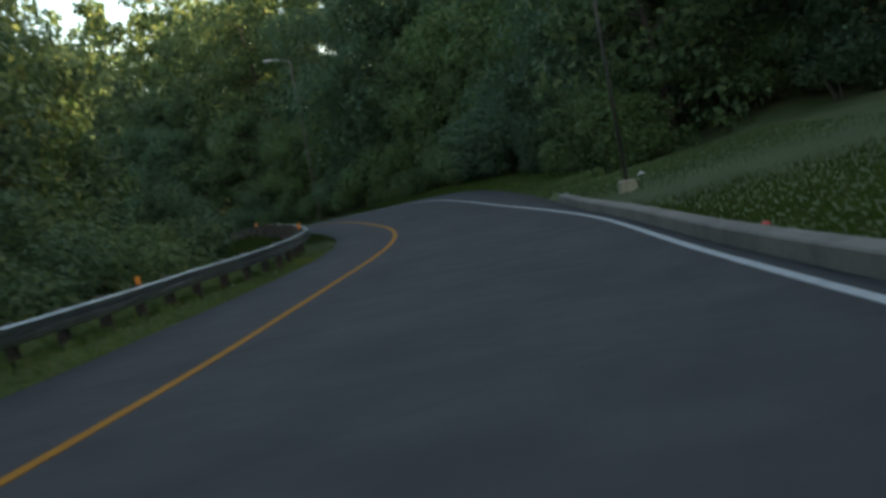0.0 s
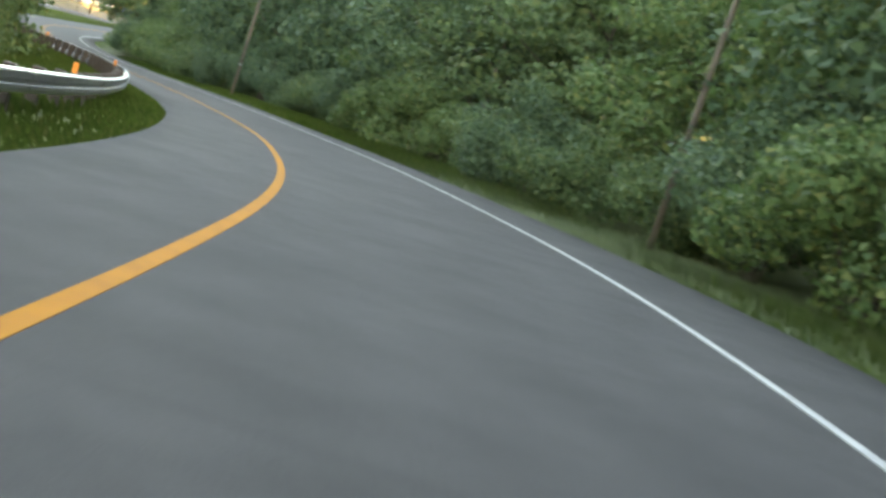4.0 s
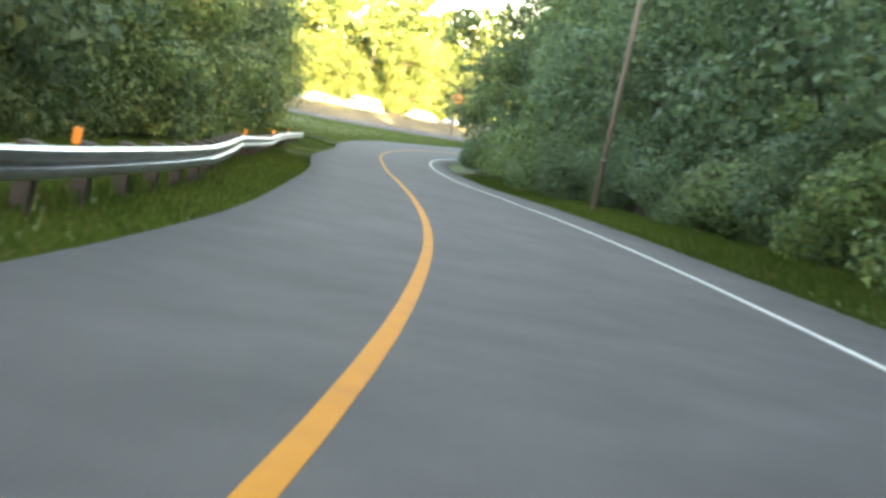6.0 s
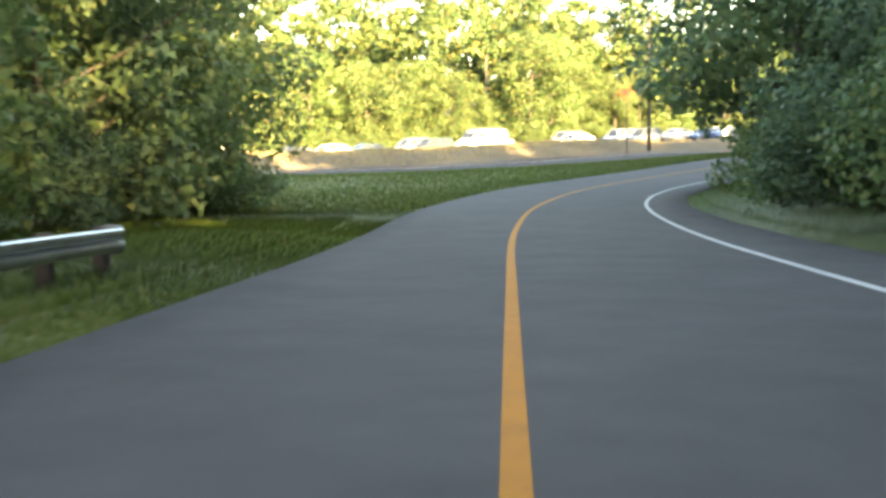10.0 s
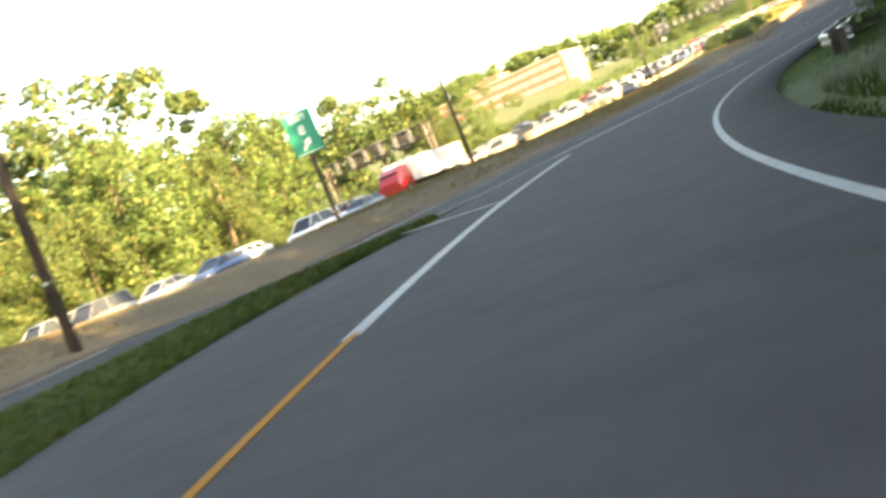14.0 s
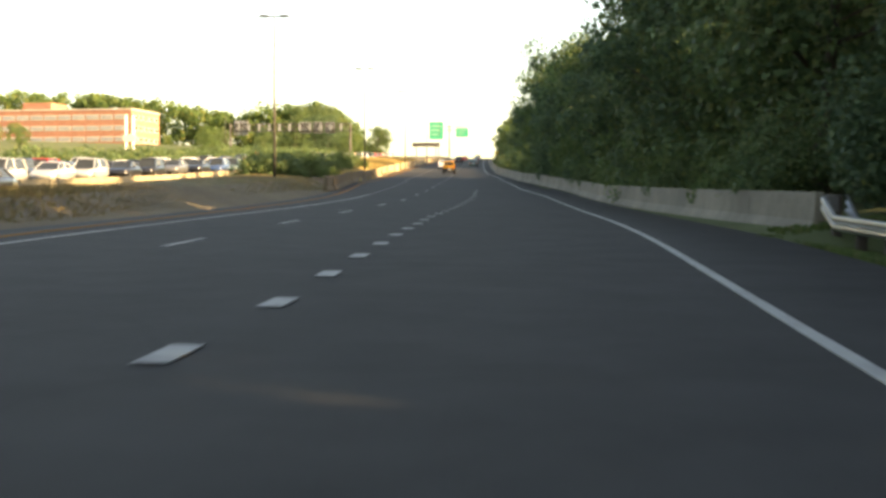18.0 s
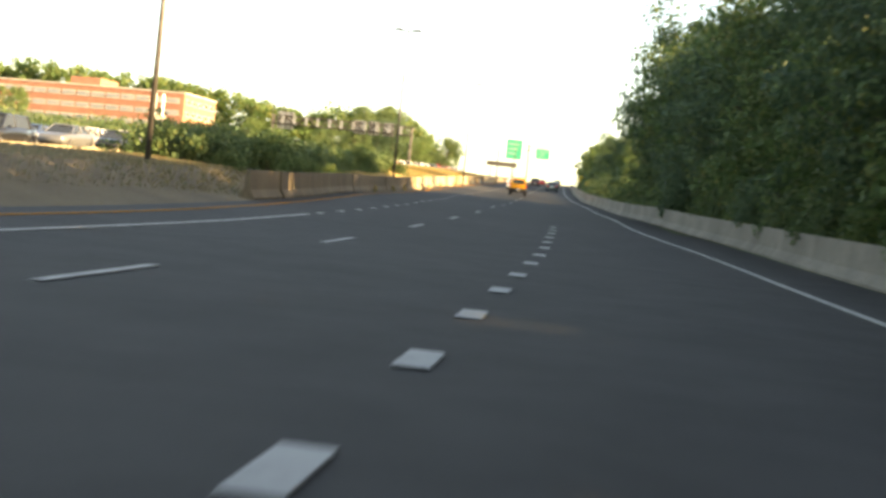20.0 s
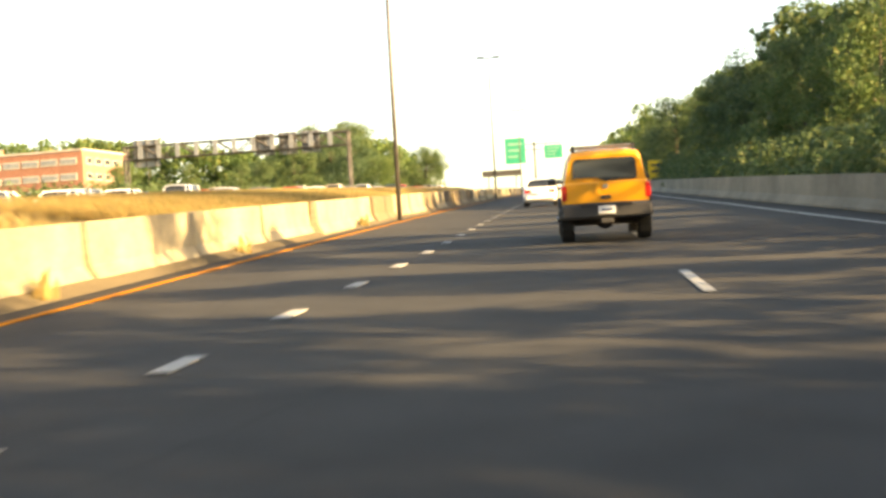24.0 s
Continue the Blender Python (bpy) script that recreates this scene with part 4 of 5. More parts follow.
guardrail("double-faced galvanised guardrail beside the joining lane", right_run, 240, 320.05, False, (), True)


# ---- concrete walls ----
JERSEY = [(-0.30, 0.0), (-0.30, 0.075), (-0.125, 0.33), (-0.085, 1.0), (0.085, 1.0), (0.125, 0.33), (0.30, 0.075), (0.30, 0.0)]


def concrete_wall(label, xs, y0, y1, height, seg, joint, mat, name="barrier_wall", shift=0.0, thick=1.0, stain_shaded=()):
    root = thing(name, label, "barrier", kind="structure")
    r = np.random.default_rng(int(y0))
    y = y0
    k = 0
    while y < y1:
        off = r.normal() * shift
        rings = []
        for q in (y, y + 0.06, (y + y + seg - joint) / 2, y + seg - joint - 0.06, y + seg - joint):
            c = 0.0 if q not in (y, y + seg - joint) else 0.03
            x, z = float(xs(q)) + off, float(HZ(q))
            rings.append([(x + u * thick * (1 - c), q, z - 0.1 + (0.1 + v * height) * (1 - 0.3 * c)) for u, v in JERSEY])
        # listed segments take the brown that holds tree shade and dirt
        part("wall_segment", Mesh().loft(rings, True, True), "concrete_stain_shade" if k in stain_shaded else mat, root)
        y += seg
        k += 1
    return root


right_wall_x = keyed((318, -100.0), (350, -100.7), (386, -100.8), (393, -101.0), (413, -102.3), (450, -103.9), (472, -105.4), (520, -105.9), (1300, -105.9))
concrete_wall("weathered concrete wall along the outer shoulder", right_wall_x, 321.5, 640, 0.92, 6.1, 0.03, "concrete_dark")
median_wall_x = lambda y: float(lane_line(y)) - float(left_edge(y)) - 1.25
# shade and dirt are in the colour here, up to the sunlit stretch
concrete_wall("brown concrete median barrier in long segments, dirt and shade in its colour", median_wall_x, 386.5, 451, 1.07, 6.1, 0.05, "concrete_stain_shade", shift=0.03)
concrete_wall("sunlit concrete median barrier in long segments", median_wall_x, 453.7, 640, 1.07, 6.1, 0.16, "concrete", shift=0.10, stain_shaded=(7, 10, 12, 13, 15))
concrete_wall("low pale concrete barrier of the opposite carriageway", lambda y: float(lane_line(y)) - 24.6, 318, 700, 1.15, 9.0, 0.05, "concrete", thick=0.8)


# ---- poles and signs ----
def utility_pole(x, y, height, label, arm=False, block=False, lean=(0, 0), radius=0.14, mat="pole_wood", z=None, arm_yaw=0.0):
    z = gz(x, y) if z is None else z
    root = thing("street_lamp" if arm else "utility_pole", label, "street lamp" if arm else "pole", pose(x, y, z, lean[0], lean[1], arm_yaw))
    part("pole", Mesh().tube([(0, 0, -0.6), (0, 0, height * 0.5), (0, 0, height)], [radius * 1.15, radius, radius * 0.72], 10), mat, root, smooth=True)
    if block:
        part("footing", Mesh().box((-0.25, -0.25, -0.4), (0.25, 0.25, 0.34), (0.92, 0.92), bevel=0.04), "concrete", root, "square concrete footing")
    if arm:
        part("arm", Mesh().tube([(0, 0, height - 0.25), (-0.7, 0, height - 0.02), (-1.5, 0, height + 0.03)], [0.05, 0.04, 0.035], 8), "aluminium", root, smooth=True)
        part("lamp_head", Mesh().loft([[(-1.4 - u, -w, height + 0.0), (-1.4 - u, w, height + 0.0), (-1.4 - u, w * 0.6, height + h), (-1.4 - u, -w * 0.6, height + h)] for u, w, h in ((0, 0.06, 0.08), (0.2, 0.15, 0.16), (0.55, 0.15, 0.14), (0.72, 0.07, 0.07))]), "aluminium", root)
    else:
        part("band", Mesh().tube([(0, 0, 2.0), (0, 0, 2.1)], radius * 1.1, 10), "galvanised", root)
    return root


utility_pole(5.2, 34.9, 10.5, "weathered lamp pole on a square concrete footing in the lawn", True, True, (0, 0), 0.05, "pole_steel")
utility_pole(-8.9, 96.0, 12.4, "slender lamp pole with a short arm in the roadside brush", True, False, (0, 0), 0.075, arm_yaw=30)
utility_pole(-41.2, 134.4, 11.0, "weathered wooden utility pole at the edge of the wood", False, False, (0, 0), 0.095)
utility_pole(-123.2, 236.5, 12.0, "dark wooden pole on the median bank", False, False, (0, 0.5), 0.16, "post_wood")
utility_pole(-171.5, 269.0, 11.5, "thin wooden pole in front of the sunlit trees", False, False, (0, 1), 0.13)
utility_pole(-160.8, 310.0, 9.5, "pale pole hung with vines beyond the highway", False, False, (0, 3), 0.13)
utility_pole(-160.3, 311.2, 8.8, "pale pole hung with vines beyond the highway", False, False, (0, -3), 0.10)


def highway_lamp(x, y, height=12.2, label="tall dark steel highway lamp with a flat twin head"):
    z = gz(x, y)
    root = thing("highway_lamp", label, "street lamp", pose(x, y, z), "median lamps")
    part("pole", Mesh().tube([(0, 0, -0.4), (0, 0, height * 0.5), (0, 0, height)], [0.11, 0.085, 0.045], 10), "pole_steel", root, smooth=True)
    part("base_plate", Mesh().box((-0.22, -0.22, -0.05), (0.22, 0.22, 0.05), bevel=0.01), "pole_steel", root)
    part("cross_arm", Mesh().tube([(-0.5, 0, height), (0.5, 0, height)], 0.05, 8), "pole_steel", root)
    for k in (-1, 1):
        part("lamp_head", Mesh().box((k * 0.75 - 0.36, -0.2, height - 0.04), (k * 0.75 + 0.36, 0.2, height + 0.12), (0.8, 0.8), bevel=0.03), "pole_steel", root)
    return root


for x, y, top in ((-123.9, 274.5, 5.7), (-123.4, 329.2, 7.9), (-122.6, 386.5, 10.2), (-121.5, 444.8, 12.8), (-120.1, 499.5, 15.2), (-119.6, 566.0, 19.2), (-119.7, 640.0, 22.0)):
    highway_lamp(x, y, top - gz(x, y))
highway_lamp(-178.0, 640.0, 13.0, "distant highway lamp beyond the opposite carriageway")


def letters(name, text, size, material_name, parent, m, label=""):
    cu = bpy.data.curves.new(name, "FONT")
    cu.body, cu.size, cu.align_x, cu.align_y, cu.extrude = text, size, "CENTER", "CENTER", 0.004
    cu.materials.append(MAT[material_name])
    ob = new(name, cu)
    ob.parent, ob.matrix_basis = parent, m
    return tagged(ob, label)


FACE = Matrix.Rotation(radians(90), 4, "X")  # text upright, read from -y

exit_sign = thing("exit_sign", "green exit sign with white letters on a dark post", "road sign", pose(-127.0, 262.5, -4.4, 0, 0, 22))
part("post", Mesh().box((-0.10, -0.08, -1.8), (0.10, 0.08, 4.6), bevel=0.015), "post_wood", exit_sign)
panel = part("panel", Mesh().box((-0.72, -0.16, 2.95), (0.72, -0.115, 5.05), bevel=0.02), "sign_green", exit_sign)
part("border", Mesh().box((-0.64, -0.166, 4.97), (0.64, -0.161, 5.00)), "sign_white", exit_sign)
part("border", Mesh().box((-0.64, -0.166, 3.00), (0.64, -0.161, 3.03)), "sign_white", exit_sign)
letters("word", "EXIT", 0.42, "sign_white", exit_sign, Matrix.Translation((0, -0.165, 4.7)) @ FACE)
letters("number", "8", 0.62, "sign_white", exit_sign, Matrix.Translation((0, -0.165, 4.1)) @ FACE)
arrow = Mesh()
arrow.box((-0.05, -0.004, -0.32), (0.05, 0.004, 0.1))
arrow.loft([[(-0.2, y, 0.06), (0.2, y, 0.06), (0.0, y, 0.36)] for y in (-0.004, 0.004)])
part("arrow", arrow, "sign_white", exit_sign, m=Matrix.Translation((0, -0.166, 3.42)) @ Matrix.Rotation(radians(35), 4, "Y"))

work_sign = thing("work_sign", "orange diamond road-work sign on a post, darkened for shade", "road sign", pose(-122.6, 232.4, -6.5, 0, 0, 25))
part("post", Mesh().box((-0.05, -0.05, -0.4), (0.05, 0.05, 6.4)), "post_wood", work_sign)
part("panel", Mesh().box((-0.6, -0.02, -0.6), (0.6, 0.0, 0.6)), "sign_orange_shaded", work_sign, m=Matrix.Translation((0, -0.06, 5.7)) @ Matrix.Rotation(radians(45), 4, "Y"))
part("legend_bar", Mesh().box((-0.4, -0.09, 5.75), (0.4, -0.083, 5.88)), "black_plastic", work_sign)
part("legend_bar", Mesh().box((-0.3, -0.09, 5.5), (0.3, -0.083, 5.63)), "black_plastic", work_sign)

yield_sign = thing("yield_sign", "red and white triangular give-way sign", "road sign", pose(-100.1, 311.5, gz(-100.1, 311.5), 0, 0, 4))
part("post", Mesh().box((-0.03, -0.03, -0.4), (0.03, 0.03, 2.5)), "galvanised", yield_sign)
for nm, r, y0, mt in (("panel", 0.42, -0.05, "sign_red"), ("centre", 0.22, -0.058, "sign_white")):
    m = Mesh()
    m.loft([[(r * math.sin(a), y, 2.15 - r * math.cos(a)) for a in (0, 2 * math.pi / 3, 4 * math.pi / 3)] for y in (y0, y0 + 0.012)])
    part(nm, m, mt, yield_sign)


board = thing("road_sign", "tall yellow board on a post behind the concrete wall", "road sign", pose(-104.3, 570.0, float(HZ(570.0)) - 0.3, 0, 0, 4))
part("post", Mesh().box((-0.08, -0.05, -0.5), (0.08, 0.05, 2.4), bevel=0.01), "galvanised", board)
part("panel", Mesh().box((-0.7, -0.10, 0.3), (0.7, -0.055, 3.1), bevel=0.015), "sign_yellow", board)
for z in (1.2, 1.9, 2.5):
    part("legend_bar", Mesh().box((-0.45, -0.108, z), (0.45, -0.102, z + 0.2)), "black_plastic", board)


def overhead_sign(x, y, z, mast, label, panels):
    """A cantilevered sign: a mast and panels."""
    root = thing("overhead_sign", label, "road sign", pose(x, y, z))
    part("mast", Mesh().tube([(0, 0, 0), (0, 0, mast)], 0.28, 10), "pole_steel", root, smooth=True)
    for zz in (mast - 0.6, mast - 2.0):
        part("chord", Mesh().tube([(-6.5, 0, zz), (6.5, 0, zz)], 0.12, 8), "pole_steel", root)
    for px, pz, pw, ph in panels:
        part("panel", Mesh().box((px - pw / 2, -0.35, pz - ph / 2), (px + pw / 2, -0.25, pz + ph / 2), bevel=0.04), "sign_green", root)
        for k in range(3):
            part("legend_bar", Mesh().box((px - pw * 0.36, -0.39, pz + ph * (0.26 - 0.24 * k) - ph * 0.05), (px + pw * (0.36 - 0.12 * k), -0.36, pz + ph * (0.26 - 0.24 * k) + ph * 0.05)), "sign_pale", root)
        part("border", Mesh().box((px - pw / 2 + 0.1, -0.39, pz + ph / 2 - 0.18), (px + pw / 2 - 0.1, -0.36, pz + ph / 2 - 0.1)), "sign_pale", root)
    return root


overhead_sign(-120.5, 772.0, float(HZ(772)) + 0.5, 12.0, "pair of green overhead direction signs on a mast", [(-4.9, 9.9, 5.2, 6.6), (4.8, 9.2, 4.6, 3.4)])
far_panel = thing("road_sign", "dark back of a sign beside the far carriageway", "road sign", pose(-130.5, 800.0, float(HZ(800))))
part("panel", Mesh().box((-5.5, -0.1, 4.6), (5.5, 0.1, 6.3)), "pole_steel", far_panel)
part("post", Mesh().box((-4.0, -0.1, -1), (-3.7, 0.1, 4.6)), "pole_steel", far_panel)
part("post", Mesh().box((3.7, -0.1, -1), (4.0, 0.1, 4.6)), "pole_steel", far_panel)

def gantry(a, b, top, deep, label, boards):
    """A truss bridge over the carriageway between two towers; boards: (share along it, width, height)."""
    A, B = Vector(a), Vector(b)
    L = (B - A).length
    yaw = math.degrees(math.atan2(B.y - A.y, B.x - A.x))
    root = thing("sign_gantry", label, "gantry", pose(A.x, A.y, 0, 0, 0, yaw))
    for y in (-0.6, 0.6):
        for z in (top, top - deep):
            part("chord", Mesh().tube([(0, y, z), (L, y, z)], 0.13, 6), "pole_steel", root)
    n = max(4, int(L / 2.4))
    for i in range(n):
        x0, x1 = L * i / n, L * (i + 1) / n
        za, zb = (top, top - deep) if i % 2 else (top - deep, top)
        for y in (-0.6, 0.6):
            part("brace", Mesh().tube([(x0, y, za), (x1, y, zb)], 0.10, 5), "pole_steel", root)
    for x, zg in ((0.3, a[2]), (L - 0.3, b[2])):
        for y in (-0.6, 0.6):
            part("leg", Mesh().tube([(x, y, zg - 0.5), (x, y, top)], 0.16, 8), "pole_steel", root)
        for k in range(4):
            z0, z1 = zg + (top - zg) * k / 4, zg + (top - zg) * (k + 1) / 4
            part("brace", Mesh().tube([(x, -0.6 if k % 2 else 0.6, z0), (x, 0.6 if k % 2 else -0.6, z1)], 0.06, 5), "pole_steel", root)
    for i in range(1, n):
        part("strut", Mesh().box((L * i / n - 0.28, -0.78, top - deep), (L * i / n + 0.28, -0.66, top)), "aluminium", root, "pale upright of the truss")
    for share, w, h in boards:
        x = L * share
        part("sign_panel", Mesh().box((x - w / 2, 0.75, top - deep / 2 - h / 2), (x + w / 2, 0.85, top - deep / 2 + h / 2)), "aluminium", root, "grey back of a sign panel")
        for k in range(3):
            xx = x - w * 0.36 + w * 0.36 * k
            part("bracket", Mesh().box((xx - 0.07, 0.6, top - deep / 2 - h / 2), (xx + 0.07, 0.76, top - deep / 2 + h / 2)), "pole_steel", root)
    return root


gantry((-170.5, 608.0, gz(-170.5, 608)), (-139.9, 606.0, gz(-139.9, 606)), 17.2, 1.7, "long steel sign gantry seen from behind over the opposite lanes", [(0.09, 3.6, 3.6), (0.62, 2.6, 2.8), (0.72, 2.4, 2.8), (0.82, 2.4, 2.8)])
gantry((-178.6, 370.5, gz(-178.6, 370.5)), (-160.2, 366.0, gz(-160.2, 366)), 4.2, 1.7, "steel sign gantry in front of the trees", [(0.3, 2.0, 2.6), (0.5, 2.0, 2.6), (0.72, 2.2, 2.6)])


# ---- buildings ----
def office_block():
    a, b = Vector((-242.6, 778.4)), Vector((-238.5, 804.2))
    yaw = math.degrees(math.atan2(b.x - a.x, -(b.y - a.y))) + 180
    # local x runs along the long front (to the west), local y into the block
    root = thing("office_building", "four-storey red brick office block with pale bands", "building", pose(a.x, a.y, 17.0, 0, 0, math.degrees(math.atan2(-(b - a).x, (b - a).y))))
    L, D, Htop, fl = 86.0, 26.0, 17.3, 4.2
    part("wall", Mesh().box((-L, 0.0, -6), (0, D, Htop), bevel=0.05), "brick", root)
    part("parapet", Mesh().box((-L - 0.2, -0.2, Htop), (0.2, D + 0.2, Htop + 0.5)), "band", root)
    part("roof_house", Mesh().box((-48, 5, Htop + 0.4), (-36, 18, Htop + 3.6), bevel=0.1), "brick", root, "rooftop plant room")
    for f in range(4):
        z0 = 1.0 + f * fl
        for k in range(14):
            x = -L + 3.0 + k * (L - 4) / 14
            w = part("window", Mesh().box((x, -0.14, z0), (x + (L - 4) / 14 - 0.7, 0.12, z0 + 1.9)), "band", root, "pale window strip")
            part("pane", Mesh().box((x + 0.15, -0.17, z0 + 0.35), (x + (L - 4) / 14 - 0.85, -0.145, z0 + 1.55)), "aluminium", w)
        for k in range(5):
            y = 1.8 + k * 4.8
            w = part("window", Mesh().box((-0.1, y, z0), (0.12, y + 3.4, z0 + 1.9)), "band", root, "window bay")
            part("pane", Mesh().box((0.125, y + 0.3, z0 + 0.3), (0.15, y + 3.1, z0 + 1.7)), "glass", w)
    return root


office_block()
low = thing("low_building", "low white flat-roofed building beside the office block", "building", pose(-232.0, 640.0, 9.6, 0, 0, 8))
part("wall", Mesh().box((-46, 0, -4), (0, 20, 3.6)), "band", low)
part("roof", Mesh().box((-47, -1.5, 3.6), (1, 21, 4.6), bevel=0.1), "sign_white", low, "bright white roof edge")
for k in range(8):
    part("window", Mesh().box((-44 + 5.5 * k, -0.08, 0.6), (-40.6 + 5.5 * k, 0.02, 2.8)), "glass", low)
pylon = thing("pylon_sign", "slim pale sign pylon with two posts", "sign", pose(-196.0, 610.0, gz(-196, 610)))
for x in (-0.9, 0.9):
    part("post", Mesh().box((x - 0.25, -0.25, -0.5), (x + 0.25, 0.25, 8.5), bevel=0.04), "sign_white", pylon)
part("panel", Mesh().box((-1.6, -0.3, 2.0), (1.6, 0.3, 3.8), bevel=0.05), "band", pylon)


# ---- vehicles ----
def wheel(parent, x, y, r, w, name="wheel"):
    side = 1 if x > 0 else -1
    wh = new(name)
    wh.parent = parent
    wh.matrix_basis = Matrix.Translation((x, y, r))
    ring = []
    for u, q in ((-0.5, 0.62), (-0.5, 0.93), (-0.38, 1.0), (0.38, 1.0), (0.5, 0.93), (0.5, 0.62)):
        ring.append([(u * w, r * q * math.cos(a), r * q * math.sin(a)) for a in (2 * math.pi * k / 18 for k in range(18))])
    part("tyre", Mesh().loft(ring, True, False), "tyre", wh)
    rim = []
    for u, q in ((-0.42, 0.64), (0.35 * side, 0.62), (0.30 * side, 0.5), (0.36 * side, 0.18), (0.37 * side, 0.02)):
        rim.append([(u * w, r * q * math.cos(a), r * q * math.sin(a)) for a in (2 * math.pi * k / 18 for k in range(18))])
    part("rim", Mesh().loft(rim, True, True), "rim", wh)
    return wh


def shell(stations, n=4):
    """A car body lofted from sections along y: each (y, half width at sill, belt and top, heights of them)."""
    rings = []
    for y, w0, w1, w2, z0, z1, z2 in stations:
        half = [(w0 * 0.92, z0), (w0, z0 + 0.06), (w1, (z0 + z1) / 2), (w1 * 0.995, z1 - 0.02), (w2 + (w1 - w2) * 0.12, z1 + (z2 - z1) * 0.9), (w2 * 0.9, z2)]
        rings.append([(u, y, v) for u, v in half] + [(-u, y, v) for u, v in half[::-1]])
    return Mesh().loft(rings, True, True)


def car_model(colour, label, boxy=False, big=1.0):
    root = thing("car", label, "car")
    L, W = 4.6 * big, 0.88 * (1 + 0.35 * (big - 1))
    k = 1.0 if not boxy else 1.12
    body = shell([(-L / 2, W * 0.78, W * 0.84, W * 0.74, 0.42, 0.66, 0.82), (-L / 2 + 0.12, W * 0.9, W * 0.96, W * 0.86, 0.28, 0.74, 0.98), (-L / 2 + 0.9, W * 0.96, W, W * 0.9, 0.22, 0.78, 1.0),
                  (0, W * 0.97, W, W * 0.9, 0.2, 0.78, 0.98), (L / 2 - 1.1, W * 0.96, W, W * 0.88, 0.22, 0.76, 0.92), (L / 2 - 0.2, W * 0.88, W * 0.94, W * 0.8, 0.26, 0.64, 0.78), (L / 2, W * 0.74, W * 0.8, W * 0.66, 0.36, 0.54, 0.66)])
    part("body", body, colour, root, smooth=True)
    if boxy:
        cab = [(-L / 2 + 0.1, 0.96, 0.5), (-L / 2 + 0.35, 1.62, 0.72), (0.5, 1.66, 0.76), (1.35, 0.95, 0.6)]
    else:
        cab = [(-L / 2 + 0.5, 0.95, 0.5), (-L / 2 + 1.3, 1.38, 0.66), (0.35, 1.42, 0.68), (1.25, 0.93, 0.58)]
    rings = []
    for y, z, _ in cab:
        t = (z - 0.9) / (cab[2][1] - 0.9)
        w = W * (0.9 - 0.2 * max(0, t))
        rings.append([(-W * 0.9, y if z < 1.0 else y, 0.9), (W * 0.9, y, 0.9), (w, y, z), (-w, y, z)])
    glass = Mesh()
    pr = [(cab[0][0], 0.93), (cab[1][0], cab[1][1] - 0.03), (cab[2][0], cab[2][1] - 0.03), (cab[3][0], 0.9)]
    wtop, wbot = W * 0.70, W * 0.89
    left = [(-(wbot if z < 1.0 else wtop), y, z) for y, z in pr]
    right = [(-x, y, z) for x, y, z in left]
    glass.add(left + right, [(0, 1, 2, 3), (7, 6, 5, 4), (0, 4, 5, 1), (1, 5, 6, 2), (2, 6, 7, 3), (3, 7, 4, 0)])
    part("greenhouse", glass, "glass", root, "dark windows")
    roof = Mesh().loft([[(u * wtop * f, y, z) for u, f, z in ((-1, 1.02, zz - 0.06), (-0.9, 1, zz), (0, 1, zz + 0.03), (0.9, 1, zz), (1, 1.02, zz - 0.06))] for y, zz in ((cab[1][0] - 0.12, cab[1][1] - 0.05), (cab[1][0], cab[1][1]), (cab[2][0], cab[2][1]), (cab[2][0] + 0.15, cab[2][1] - 0.08))], False, False)
    part("roof", roof, colour, root)
    for sx in (-1, 1):
        part("pillar", Mesh().tube([(sx * wbot, cab[0][0] + 0.02, 0.95), (sx * wtop, cab[1][0], cab[1][1] - 0.02)], 0.06, 6), colour, root)
        part("pillar", Mesh().tube([(sx * wbot, cab[3][0] - 0.02, 0.92), (sx * wtop, cab[2][0], cab[2][1] - 0.02)], 0.04, 6), colour, root)
        part("pillar", Mesh().tube([(sx * wbot * 1.0, -0.35, 0.95), (sx * wtop, -0.35, cab[2][1] - 0.02)], 0.045, 6), colour, root)
        part("tail_light", Mesh().box((sx * W * 0.68 - 0.17, -L / 2 - 0.01, 0.68), (sx * W * 0.68 + 0.17, -L / 2 + 0.16, 0.86), bevel=0.03), "lamp_red", root)
        part("headlight", Mesh().box((sx * W * 0.62 - 0.18, L / 2 - 0.2, 0.52), (sx * W * 0.62 + 0.18, L / 2 - 0.015, 0.68), bevel=0.03), "lamp_clear", root)
        part("mirror", Mesh().box((sx * (W + 0.08) - 0.09, 0.72, 0.92), (sx * (W + 0.08) + 0.09, 0.84, 1.06), bevel=0.03), colour, root)
    part("rear_bumper", Mesh().box((-W * 0.82, -L / 2 - 0.06, 0.34), (W * 0.82, -L / 2 + 0.12, 0.56), bevel=0.05), colour, root)
    part("number_plate", Mesh().box((-0.16, -L / 2 - 0.075, 0.6), (0.16, -L / 2 - 0.02, 0.74)), "sign_white", root, "plain pale plate")
    for sx in (-1, 1):
        for y in (-L / 2 + 0.95, L / 2 - 0.92):
            wheel(root, sx * (W - 0.12), y, 0.32 if not boxy else 0.36, 0.22)
    return root


COLOURS = ["car_white", "car_silver", "car_grey", "car_black", "car_blue", "car_red", "car_green", "car_beige", "car_silver", "car_white"]
NAMES = {"car_white": "white", "car_silver": "silver", "car_grey": "dark grey", "car_black": "black", "car_blue": "dark blue", "car_red": "red", "car_green": "dark green", "car_beige": "beige"}
models = {}
crng = np.random.default_rng(77)


